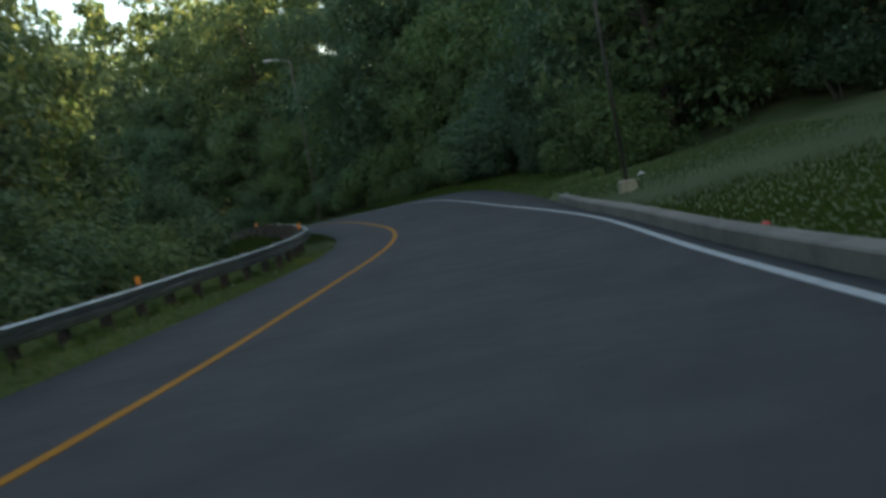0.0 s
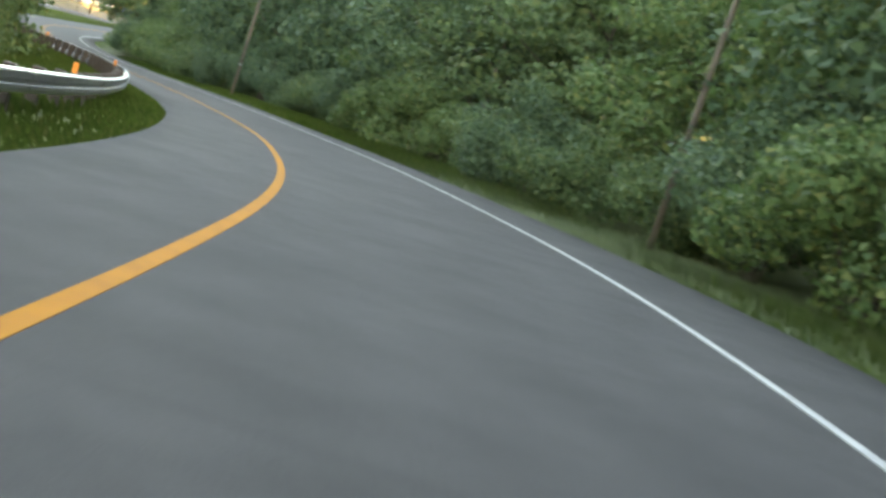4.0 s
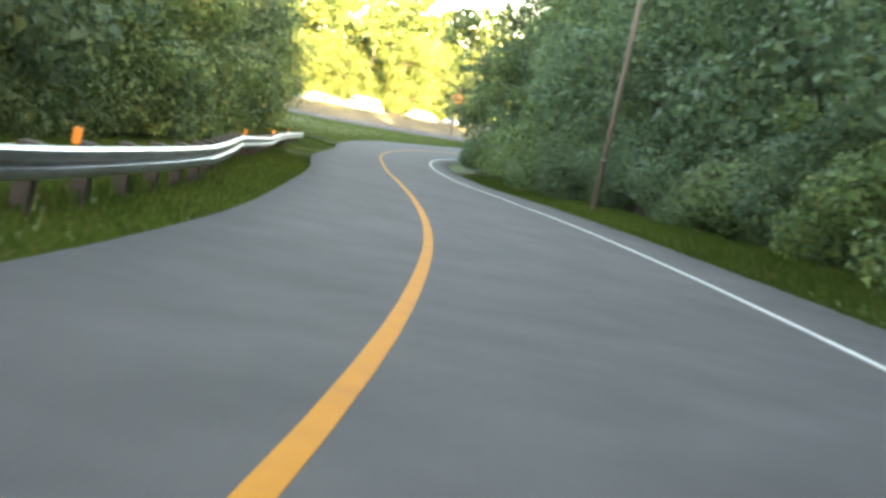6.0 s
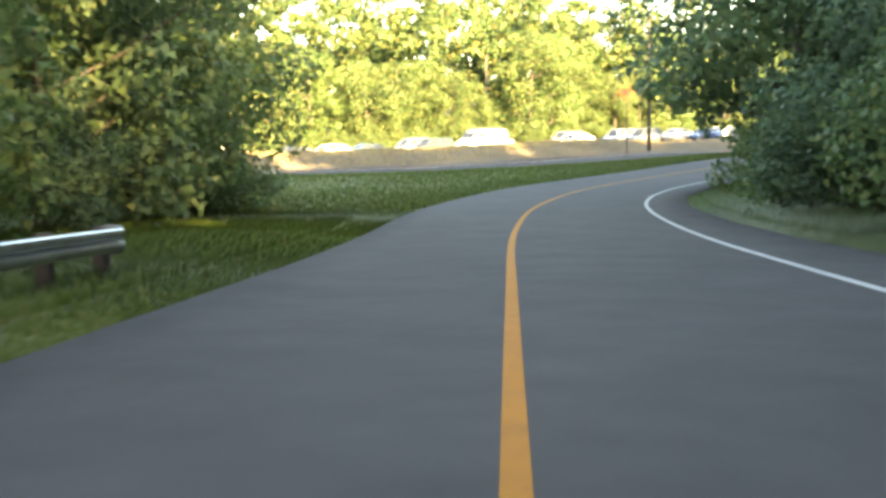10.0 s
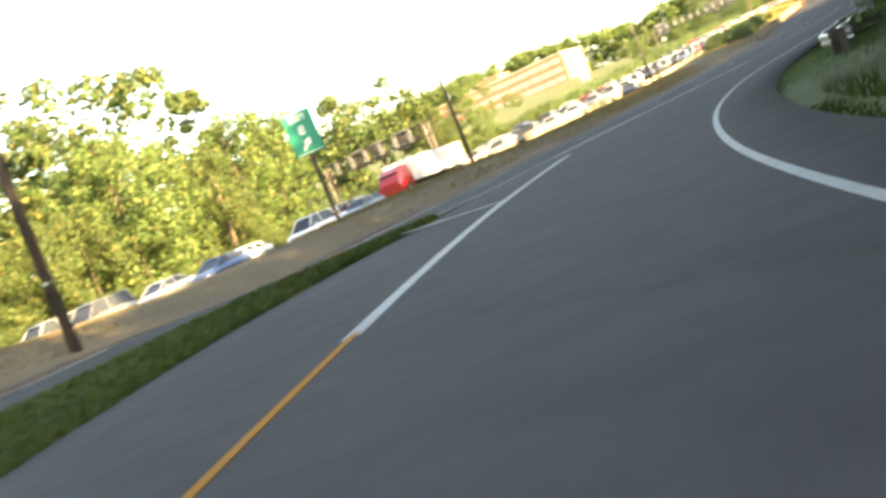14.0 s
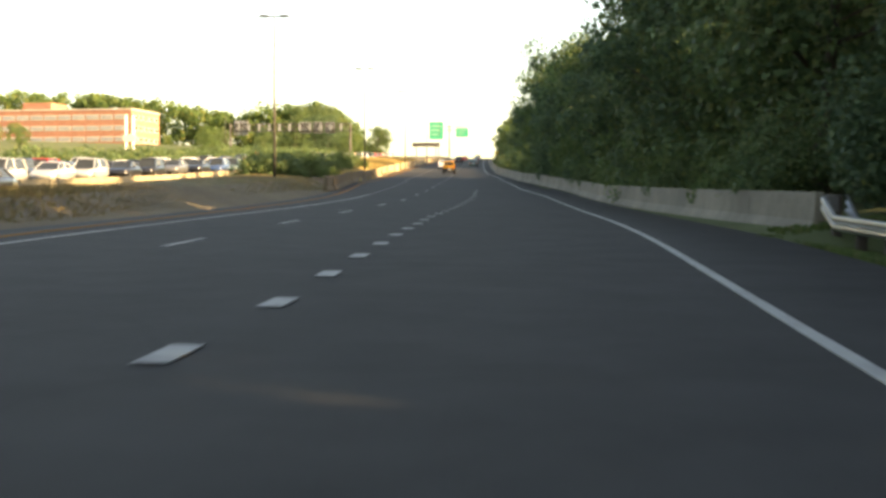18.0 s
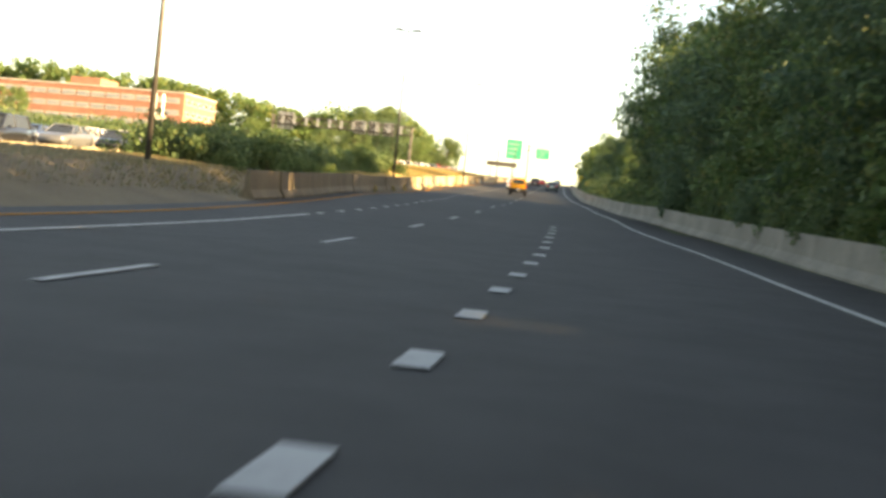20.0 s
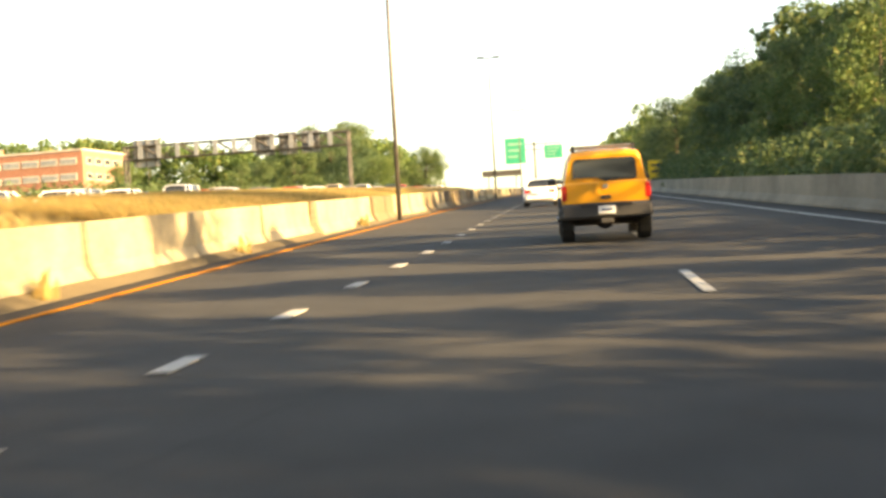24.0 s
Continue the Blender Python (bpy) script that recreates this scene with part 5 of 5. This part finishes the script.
def put_car(colour, boxy, x, y, z, yaw, where, group="", big=1.0):
    key = (colour, boxy, big)
    label = f"{NAMES[colour]} {'utility car' if boxy else 'sedan'} {where}"
    slope = math.degrees(math.atan2(float(HZ(y + 2)) - float(HZ(y - 2)), 4.0))
    m = pose(x, y, z, slope if abs(yaw) < 90 else -slope, 0, yaw)
    if key not in models:
        ob = models[key] = car_model(colour, label, boxy, big)
        ob.matrix_basis = m
    else:
        ob = copy_thing(models[key], m)
    return tagged(ob, label, "car", group)


def lane_yaw(y):
    return math.degrees(math.atan2(-(float(lane_line(y + 3)) - float(lane_line(y - 3))), 6.0))


for lane, (e, y0, gap) in enumerate(((28.4, 118, 8.6), (32.1, 124, 9.4), (35.8, 300, 12.0), (39.5, 310, 13.0))):
    y = y0
    while y < 690:
        c = COLOURS[crng.integers(len(COLOURS))]
        x = float(lane_line(y)) - e + crng.normal() * 0.15
        lift = float(opposite_lift(y)) + 0.08
        if not (lane == 0 and (291 < y < 313 or 232.5 < y < 243.5 or 200 < y < 211)):
            put_car(c, bool(crng.random() < 0.42), x, y, float(HZ(y)) + lift, 180 + lane_yaw(y), "queueing on the opposite carriageway", "queue of cars", 1.0)
        y += gap + crng.uniform(-1.4, 2.6)

put_car("car_white", False, -114.3, 512.6, float(HZ(512.6)), 0, "with red tail lights on the highway ahead")
put_car("car_green", False, -109.3, 530.0, float(HZ(530.0)), 0, "in the outer highway lane")
put_car("car_black", True, -113.2, 590.0, float(HZ(590.0)), 0, "far ahead on the highway")
put_car("car_grey", False, -109.4, 620.0, float(HZ(620.0)), 0, "far ahead in the outer lane")
put_car("car_red", False, -113.0, 665.0, float(HZ(665.0)), 0, "far ahead on the rising highway")
put_car("car_silver", True, -109.4, 700.0, float(HZ(700.0)), 0, "far ahead in the outer lane")
put_car("car_black", False, -130.4, 352.0, gz(-130.4, 352.0), 182, "standing on the median grass below the barrier")


def truck(x, y, z, yaw):
    root = thing("lorry", "white box lorry with a red cab in the queue", "truck", pose(x, y, z, 0, 0, yaw))
    part("box", Mesh().box((-1.2, -6.5, 0.95), (1.2, 4.2, 2.75), bevel=0.05), "car_white", root, "plain white cargo box")
    part("chassis", Mesh().box((-0.5, -6.3, 0.6), (0.5, 6.4, 1.05)), "black_plastic", root)
    cab = shell([(4.4, 1.05, 1.1, 0.95, 0.5, 1.4, 2.4), (5.4, 1.05, 1.1, 0.95, 0.45, 1.4, 2.4), (6.0, 1.05, 1.1, 0.9, 0.45, 1.35, 2.1), (6.7, 0.95, 1.0, 0.8, 0.45, 1.0, 1.35)])
    part("cab", cab, "car_red", root, "red cab", smooth=False)
    part("windscreen", Mesh().box((-0.8, 6.02, 1.5), (0.8, 6.2, 2.05)), "glass", root)
    for sx in (-1, 1):
        for yy in (-5.2, -4.0, 5.6):
            wheel(root, sx * 1.0, yy, 0.5, 0.3)
    return root


yt = 302.2
truck(float(lane_line(yt)) - 28.4, yt, float(HZ(yt)) + float(opposite_lift(yt)) + 0.08, 180 + lane_yaw(yt))


def van(x, y, z, yaw, label):
    root = thing("van", label, "van", pose(x, y, z, 0, 0, yaw))
    part("body", shell([(-2.7, 0.9, 0.97, 0.86, 0.4, 1.2, 2.1), (-2.5, 0.95, 1.0, 0.88, 0.3, 1.2, 2.2), (1.2, 0.95, 1.0, 0.88, 0.3, 1.2, 2.2), (1.9, 0.95, 1.0, 0.8, 0.3, 1.1, 1.5), (2.7, 0.85, 0.92, 0.7, 0.35, 0.9, 1.1)]), "car_white", root)
    part("windscreen", Mesh().loft([[(-0.8, 1.35, 2.05), (0.8, 1.35, 2.05), (0.85, 1.98, 1.42), (-0.85, 1.98, 1.42)], [(-0.8, 1.42, 2.1), (0.8, 1.42, 2.1), (0.85, 2.05, 1.47), (-0.85, 2.05, 1.47)]]), "glass", root)
    for sx in (-1, 1):
        part("side_window", Mesh().box((sx * 0.93 - 0.05, 0.5, 1.35), (sx * 0.93 + 0.05, 1.25, 1.95)), "glass", root)
        part("roof_bar", Mesh().tube([(sx * 0.7, -2.3, 2.35), (sx * 0.7, 1.0, 2.35)], 0.04, 6), "aluminium", root, "ladder rack")
        for yy in (-1.7, 1.75):
            wheel(root, sx * 0.86, yy, 0.36, 0.24)
    for yy in (-2.0, -0.7, 0.7):
        part("cross_bar", Mesh().tube([(-0.75, yy, 2.35), (0.75, yy, 2.35)], 0.03, 6), "aluminium", root)
    return root


for yv in (238.0, 205.5):
    van(float(lane_line(yv)) - 28.4, yv, float(HZ(yv)) + float(opposite_lift(yv)) + 0.08, 180 + lane_yaw(yv), "white work van with a ladder rack on its roof")


def yellow_suv(m):
    """The yellow off-roader: boxy body, black cladding, roof rack and raised tyres."""
    root = thing("suv", "yellow boxy off-road car with black bumpers and a roof rack", "car", m)
    W, y0 = 0.86, -2.25
    body = shell([(y0 + 0.10, 0.78, 0.83, 0.76, 0.72, 1.06, 1.16), (y0 + 0.22, 0.82, W, 0.80, 0.62, 1.08, 1.2), (y0 + 1.0, 0.83, W, 0.81, 0.55, 1.06, 1.18), (0.6, 0.83, W, 0.81, 0.55, 1.04, 1.14),
                  (1.7, 0.82, W, 0.78, 0.55, 1.0, 1.12), (2.1, 0.8, 0.83, 0.72, 0.6, 0.95, 1.05), (2.2, 0.7, 0.75, 0.62, 0.65, 0.85, 0.95)])
    part("body", body, "suv_yellow", root, smooth=False)
    cabin = Mesh()
    sec = []
    for y, w0, w1, z1 in ((y0 + 0.10, 0.79, 0.64, 1.68), (y0 + 0.20, 0.80, 0.66, 1.77), (y0 + 0.9, 0.80, 0.67, 1.82), (-0.2, 0.80, 0.67, 1.79), (0.35, 0.80, 0.66, 1.72), (1.15, 0.78, 0.70, 1.16)):
        half = [(w0, 1.08), (w0 * 0.985, 1.2), (w1 + 0.05, z1 - 0.14), (w1 - 0.02, z1 - 0.03), (w1 * 0.6, z1)]
        sec.append([(u, y, v) for u, v in half] + [(-u, y, v) for u, v in half[::-1]])
    cabin.loft(sec)
    part("cabin", cabin, "suv_yellow", root)
    # rear window with its stepped lower edge
    yr = y0 + 0.085
    rw = Mesh()
    outline = [(-0.62, 1.24), (-0.60, 1.55), (-0.55, 1.62), (0.55, 1.62), (0.60, 1.55), (0.62, 1.24), (0.56, 1.19), (0.02, 1.18), (-0.08, 1.21), (-0.16, 1.25), (-0.56, 1.26)]
    rw.loft([[(x, yr + (0.02 if z > 1.5 else 0.0) - o, z) for x, z in outline] for o in (0.0, 0.018)])
    part("rear_window", rw, "glass", root, "dark tinted rear window")
    fr = Mesh().box((-0.80, y0 + 0.03, 0.74), (0.80, y0 + 0.14, 1.17), (0.985, 1.0), bevel=0.03)
    gate = part("tailgate", fr, "suv_yellow", root)
    part("handle", Mesh().box((-0.10, y0 - 0.005, 0.83), (0.10, y0 + 0.03, 0.90), bevel=0.012), "black_plastic", gate)
    part("badge", Mesh().box((-0.05, y0 + 0.008, 1.03), (0.05, y0 + 0.028, 1.11), bevel=0.01), "rim", gate, "small chrome badge")
    part("bulge", Mesh().box((-0.22, y0 + 0.005, 0.92), (-0.12, y0 + 0.05, 1.16), bevel=0.02), "suv_yellow", gate)
    part("wiper", Mesh().tube([(0.05, y0 + 0.045, 1.17), (-0.10, y0 + 0.05, 1.24)], 0.012, 5), "black_plastic", root)
    bumper = part("rear_bumper", Mesh().box((-0.86, y0 - 0.12, 0.46), (0.86, y0 + 0.3, 0.76), (0.99, 1), bevel=0.05), "black_plastic", root)
    part("bumper_step", Mesh().box((-0.5, y0 - 0.15, 0.70), (0.5, y0 - 0.02, 0.77), bevel=0.02), "black_plastic", bumper)
    part("number_plate", Mesh().box((-0.16, y0 - 0.165, 0.555), (0.16, y0 - 0.12, 0.705), bevel=0.006), "sign_white", bumper, "plain pale plate with a dark bar")
    part("plate_bar", Mesh().box((-0.11, y0 - 0.172, 0.61), (0.11, y0 - 0.164, 0.65)), "car_blue", bumper)
    part("hitch", Mesh().box((-0.12, y0 - 0.1, 0.36), (0.12, y0 + 0.2, 0.47), bevel=0.02), "black_plastic", root)
    part("axle", Mesh().tube([(-0.75, -1.35, 0.37), (0.75, -1.35, 0.37)], 0.07, 8), "black_plastic", root)
    part("differential", Mesh().tube([(-0.14, -1.35, 0.36), (0.0, -1.35, 0.35), (0.14, -1.35, 0.36)], [0.09, 0.15, 0.09], 10), "black_plastic", root)
    for sx in (-1, 1):
        part("tail_light", Mesh().box((sx * 0.80 - 0.05, y0 + 0.02, 0.82), (sx * 0.80 + 0.06, y0 + 0.2, 1.12), bevel=0.025), "lamp_red", root)
        part("cladding", Mesh().box((sx * 0.855 - 0.04, -2.0, 0.48), (sx * 0.855 + 0.04, 1.95, 0.66), bevel=0.02), "black_plastic", root)
        part("quarter_glass", Mesh().loft([[(sx * (0.80 + o), y, z) if z < 1.4 else (sx * (0.715 + o), y, z) for y, z in ((-1.95, 1.24), (-1.9, 1.6), (-1.2, 1.63), (-1.15, 1.24))] for o in (0.0, 0.014)]), "glass", root)
        part("side_glass", Mesh().loft([[(sx * (0.80 + o), y, z) if z < 1.4 else (sx * (0.715 + o), y, z) for y, z in ((-1.05, 1.22), (-1.0, 1.62), (0.25, 1.58), (0.85, 1.2))] for o in (0.0, 0.014)]), "glass", root)
        part("mirror", Mesh().box((sx * 0.99 - 0.10, 0.62, 1.12), (sx * 0.99 + 0.10, 0.76, 1.28), bevel=0.04), "black_plastic", root)
        part("side_step", Mesh().tube([(sx * 0.9, -1.0, 0.42), (sx * 0.9, 0.9, 0.42)], 0.05, 8), "black_plastic", root)
        rail = part("rack_rail", Mesh().tube([(sx * 0.58, -1.95, 1.80), (sx * 0.58, -1.9, 1.865), (sx * 0.58, 0.0, 1.865), (sx * 0.58, 0.15, 1.76)], 0.022, 8), "aluminium", root, "silver roof rail")
        part("rail_foot", Mesh().box((sx * 0.58 - 0.035, -2.0, 1.76), (sx * 0.58 + 0.035, -1.88, 1.885), bevel=0.015), "black_plastic", rail)
        part("wheel_arch", Mesh().loft([[(sx * (0.86 + o), -1.35 + 0.47 * math.cos(a), 0.42 + 0.47 * math.sin(a)) for a in np.linspace(0.1, math.pi - 0.1, 9)] + [(sx * (0.86 + o), -1.35 + 0.39 * math.cos(a), 0.42 + 0.39 * math.sin(a)) for a in np.linspace(math.pi - 0.1, 0.1, 9)] for o in (-0.03, 0.05)]), "black_plastic", root)
        for y in (-1.35, 1.3):
            wheel(root, sx * 0.76, y, 0.385, 0.27)
    for y in (-1.85, -1.2, -0.6, 0.0):
        part("rack_bar", Mesh().tube([(-0.58, y, 1.86), (0.58, y, 1.86)], 0.018, 6), "aluminium", root)
    return root


SUV_Y = 472.6
yellow_suv(pose(-112.25, SUV_Y, float(HZ(SUV_Y)), math.degrees(math.atan2(float(HZ(SUV_Y + 2)) - float(HZ(SUV_Y - 2)), 4)), 0, 1.0))


# ---- bushes on the median ----
for y in np.arange(397, 452, 1.9):
    x = float(lane_line(y)) - float(left_edge(y)) - 1.6 - rng.uniform(1.9, 4.8)
    plant(["scrub", "vine", "dark", "scrub"][rng.integers(4)], x, y, rng.uniform(0.38, 0.56), "median bushes", SHRUBS)
spots = [(float(lane_line(y)) - float(left_edge(y)) - 1.6 - d0 + rng.uniform(-0.5, 0.5), y) for y in np.arange(396, 464, 1.2) for d0 in (4.2, 6.4)]
bulk_wood("median_brush", spots, "leaf", "thick dark green brush on the median behind the barrier", 49, 1.7, 46, 0.17, 0.36)
plant("sunny", -123.8, 461.1, 0.5, "median bushes", SHRUBS)
plant("sunny", -102.6, 560.0, 0.75, "low trees behind the wall", SHRUBS)
plant("sunny", -102.2, 566.0, 0.6, "low trees behind the wall", SHRUBS)
# trees round the office block and along the far side
for x, y, k, sc in ((-205, 560, "sunny_c", 0.28), (-212, 575, "round", 0.4), (-222, 590, "sunny_c", 0.28), (-190, 665, "sunny_c", 0.45), (-182, 640, "round", 0.6), 
                    (-176, 690, "round_b", 0.62), (-168, 700, "round_b", 0.95), (-160, 720, "tall_b", 1.0), (-152, 735, "round_b", 0.95), (-146, 750, "round_b", 0.75), (-196, 720, "tall", 0.5), (-184, 735, "tall_b", 0.6), (-172, 745, "tall", 1.0), (-166, 735, "tall_b", 1.1), (-178, 725, "round_b", 0.85), (-164, 752, "tall", 1.05), (-169, 760, "round_b", 1.4), (-176, 765, "round_b", 1.35), (-188, 755, "tall", 0.6),
                    (-150, 700, "round", 0.8), (-143, 715, "round_b", 0.9), (-256, 600, "sunny_c", 0.4), (-262, 585, "round", 0.5)):
    plant(k, x, y, sc, "trees near the offices")
spots = [(float(right_wall_x(y)) + d0 + rng.uniform(-0.4, 0.5), y) for y in np.arange(440, 575, 2.2) for d0 in (2.6, 5.2)]
bulk_wood("wall_brush", spots, "leaf", "dark green brush behind the outer wall", 52, 2.2, 44, 0.2, 0.45)
# added trees that keep the median, barrier and ramp start in the shade
for x, y, k, sc in ((-78, 205, "tall", 1.0), (-74, 208, "tall_b", 1.1), (-72, 201, "tall_b", 1.1), (-80, 211, "tall", 0.95), (27, 14, "tall", 1.1), (31, 10, "tall_b", 1.2), (-92, 389.5, "tall_b", 0.8), (-89, 386, "tall", 0.85), (-93, 393, "round_b", 0.9)):
    plant(k, x, y, sc, "trees of the wood")
# far woods on the skyline
fr = np.random.default_rng(31)
clumps = []
skyline = keyed((-640, 52), (-420, 59), (-330, 59), (-290, 55), (-262, 51), (-236, 46), (-224, 50), (-205, 53), (-188, 51), (-178, 44), (-172, 30))
for k in range(2600):
    if fr.random() < 0.82:
        x, y = fr.uniform(-640, -171), fr.uniform(955, 1000)
        top, foot = float(skyline(x)) - abs(fr.normal()) * 1.5, float(HZ(y))
        z = foot + (top - foot) * fr.uniform(0, 1) ** 0.6
    else:
        x, y = fr.uniform(-100, 60), fr.uniform(870, 930)
        z = float(HZ(y)) + 2 + fr.uniform(0, 1) ** 0.6 * 14
    clumps.append((x, y, z, fr.uniform(2.4, 4.4)))
structure("far_wood", leaf_cloud(fr, clumps, 50, 1.5, 1.1), "leaf_vine", "distant green woods on the skyline", "woods", "stuff")


# ---- grass ----
def tufts(name, material_name, points, length, label, seed):
    """Bent blades of grass at the points, joined."""
    r = np.random.default_rng(seed)
    p = np.array(points, float)
    n = len(p)
    a = r.uniform(0, 2 * math.pi, n)
    h = length * r.uniform(0.45, 1.25, n)
    w = 0.012 + 0.02 * r.random(n)
    lean = np.stack([np.cos(a + 1.57), np.sin(a + 1.57)], 1) * (h * r.uniform(0.1, 0.6, n))[:, None]
    side = np.stack([np.cos(a), np.sin(a)], 1) * (w * (1 + 3 * length))[:, None]
    zero = np.zeros((n, 1))
    base1, base2 = p + np.c_[side, zero], p - np.c_[side, zero]
    m1, m2 = p + np.c_[side * 0.7 + lean * 0.35, h[:, None] * 0.6], p + np.c_[-side * 0.7 + lean * 0.35, h[:, None] * 0.6]
    tip = p + np.c_[lean, h[:, None]]
    m = Mesh()
    m.v = np.stack([base1, base2, m2, m1, tip], 1).reshape(-1, 3).tolist()
    for i in range(n):
        k = 5 * i
        m.f += [(k, k + 1, k + 2, k + 3), (k + 3, k + 2, k + 4)]
    m.mi = [0] * len(m.f)
    return structure(name, m, material_name, label, "grass", "stuff")


def scatter(n, area, seed):
    """Points on the ground, from pairs (s or y, offset)."""
    r = np.random.default_rng(seed)
    xy = area(r, n)
    z = ground_height(xy[:, 0], xy[:, 1])
    return np.c_[xy, z]


def verge(edge, sign, near, far, s0, s1):
    def area(r, n):
        s = r.uniform(s0, s1, n)
        d = edge(s) + sign * (near + (far - near) * r.random(n) ** 1.6)
        x, y = np.interp(s, LS, LP[:, 0]) + np.interp(s, LS, LN[:, 0]) * d, np.interp(s, LS, LP[:, 1]) + np.interp(s, LS, LN[:, 1]) * d
        return np.c_[x, y]
    return area


tufts("grass_verge", "blade", scatter(46000, verge(left_pave_at, -1, -0.05, 4.5, -10, 190), 1), 0.24, "long green grass under the guardrail", 1)
tufts("grass_verge", "blade", scatter(26000, verge(right_pave_at, 1, -0.05, 2.6, 46, 215), 2), 0.30, "green grass along the edge of the wood", 2)
tufts("grass_verge", "blade", scatter(14000, verge(left_pave_at, -1, -0.05, 9.0, 165, 205), 3), 0.22, "mown green grass between ramp and highway", 3)
sr = np.random.default_rng(33)
strip_points = []
for k in range(42000):
    i, q = int(sr.integers(len(strip_rows) - 1)), sr.uniform(0, 5)
    j, u, v = min(4, int(q)), q % 1.0, sr.random()
    a = Vector(strip_rows[i][j]).lerp(Vector(strip_rows[i][j + 1]), u)
    strip_points.append(tuple(a.lerp(Vector(strip_rows[i + 1][j]).lerp(Vector(strip_rows[i + 1][j + 1]), u), v)))
tufts("grass_verge", "blade", strip_points, 0.15, "mown green grass on the strip before the gore", 9)
tufts("grass_lawn", "blade", scatter(22000, verge(right_pave_at, 1, 0.35, 9.0, -8, 46), 4), 0.10, "short green lawn behind the kerb", 4)
def outer_area(r, n):
    y = r.uniform(250, 322, n)
    return np.c_[right_line(y) + 2.3 + 6.0 * r.random(n) ** 1.4, y]


tufts("grass_verge", "blade", scatter(14000, outer_area, 10), 0.2, "green grass behind the guardrail", 10)
tufts("grass_verge", "blade", scatter(16000, verge(right_pave_at, 1, -0.05, 6.0, 205, 285), 5), 0.2, "short green grass beside the ramp", 5)


def median_area(y0, y1, e0, e1):
    def area(r, n):
        y = r.uniform(y0, y1, n)
        return np.c_[lane_line(y) - left_edge(y) - 1.6 - r.uniform(e0, e1, n), y]
    return area


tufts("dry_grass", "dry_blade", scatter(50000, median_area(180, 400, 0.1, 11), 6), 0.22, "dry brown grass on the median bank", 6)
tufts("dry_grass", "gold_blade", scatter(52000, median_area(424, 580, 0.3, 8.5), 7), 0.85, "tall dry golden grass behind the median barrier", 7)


# ---- litter ----
def litter(name, x, y, size, material_name, label, category="litter"):
    """A crumpled scrap: a small squashed, dented lump."""
    r = np.random.default_rng(int(abs(x * 7 + y * 13)))
    m = Mesh()
    rings = []
    for k in range(5):
        t = k / 4
        w = size * (0.25 + math.sin(math.pi * t) * 0.75)
        rings.append([(size * (t - 0.5) * 1.6, w * 0.55 * math.cos(a) * r.uniform(0.6, 1.1), w * 0.3 * (1 + math.sin(a)) * r.uniform(0.6, 1.1)) for a in (2 * math.pi * j / 7 for j in range(7))])
    m.loft(rings)
    ob = new(name, m.data(name, material_name))
    ob.matrix_basis = pose(x, y, gz(x, y) + 0.02, 0, 0, r.uniform(0, 360))
    return tagged(ob, label, category)


for s, d, size in ((113.5, -3.45, 0.11), (120.5, 6.0, 0.09), (34.0, -5.4, 0.10), (40.5, 6.4, 0.16), (166.5, -5.0, 0.10), (31.0, -6.2, 0.08)):
    p = along(s, d)
    litter("paper_scrap", p[0], p[1], size, "sign_white", "crumpled white paper scrap lying in the verge")
p = along(17.0, 3.5)
litter("plastic_scrap", p[0], p[1], 0.13, "red_plastic", "crumpled red plastic scrap on the kerb edge")


# ---- dry weeds in the joint along the median barrier ----
def weed_area(r, n):
    spots = np.array([427.5, 438.2, 444.6, 457.4, 463.2, 474.5, 492.0])
    y = spots[r.integers(len(spots), size=n)] + r.normal(size=n) * 0.16
    return np.c_[lane_line(y) - left_edge(y) - 0.86 + r.normal(size=n) * 0.06, y]


weeds = scatter(170, weed_area, 8)
weeds[:, 2] = [float(HZ(y)) for y in weeds[:, 1]]
tufts("dry_weeds", "gold_blade", weeds, 0.42, "dry weeds growing along the foot of the barrier", 8)
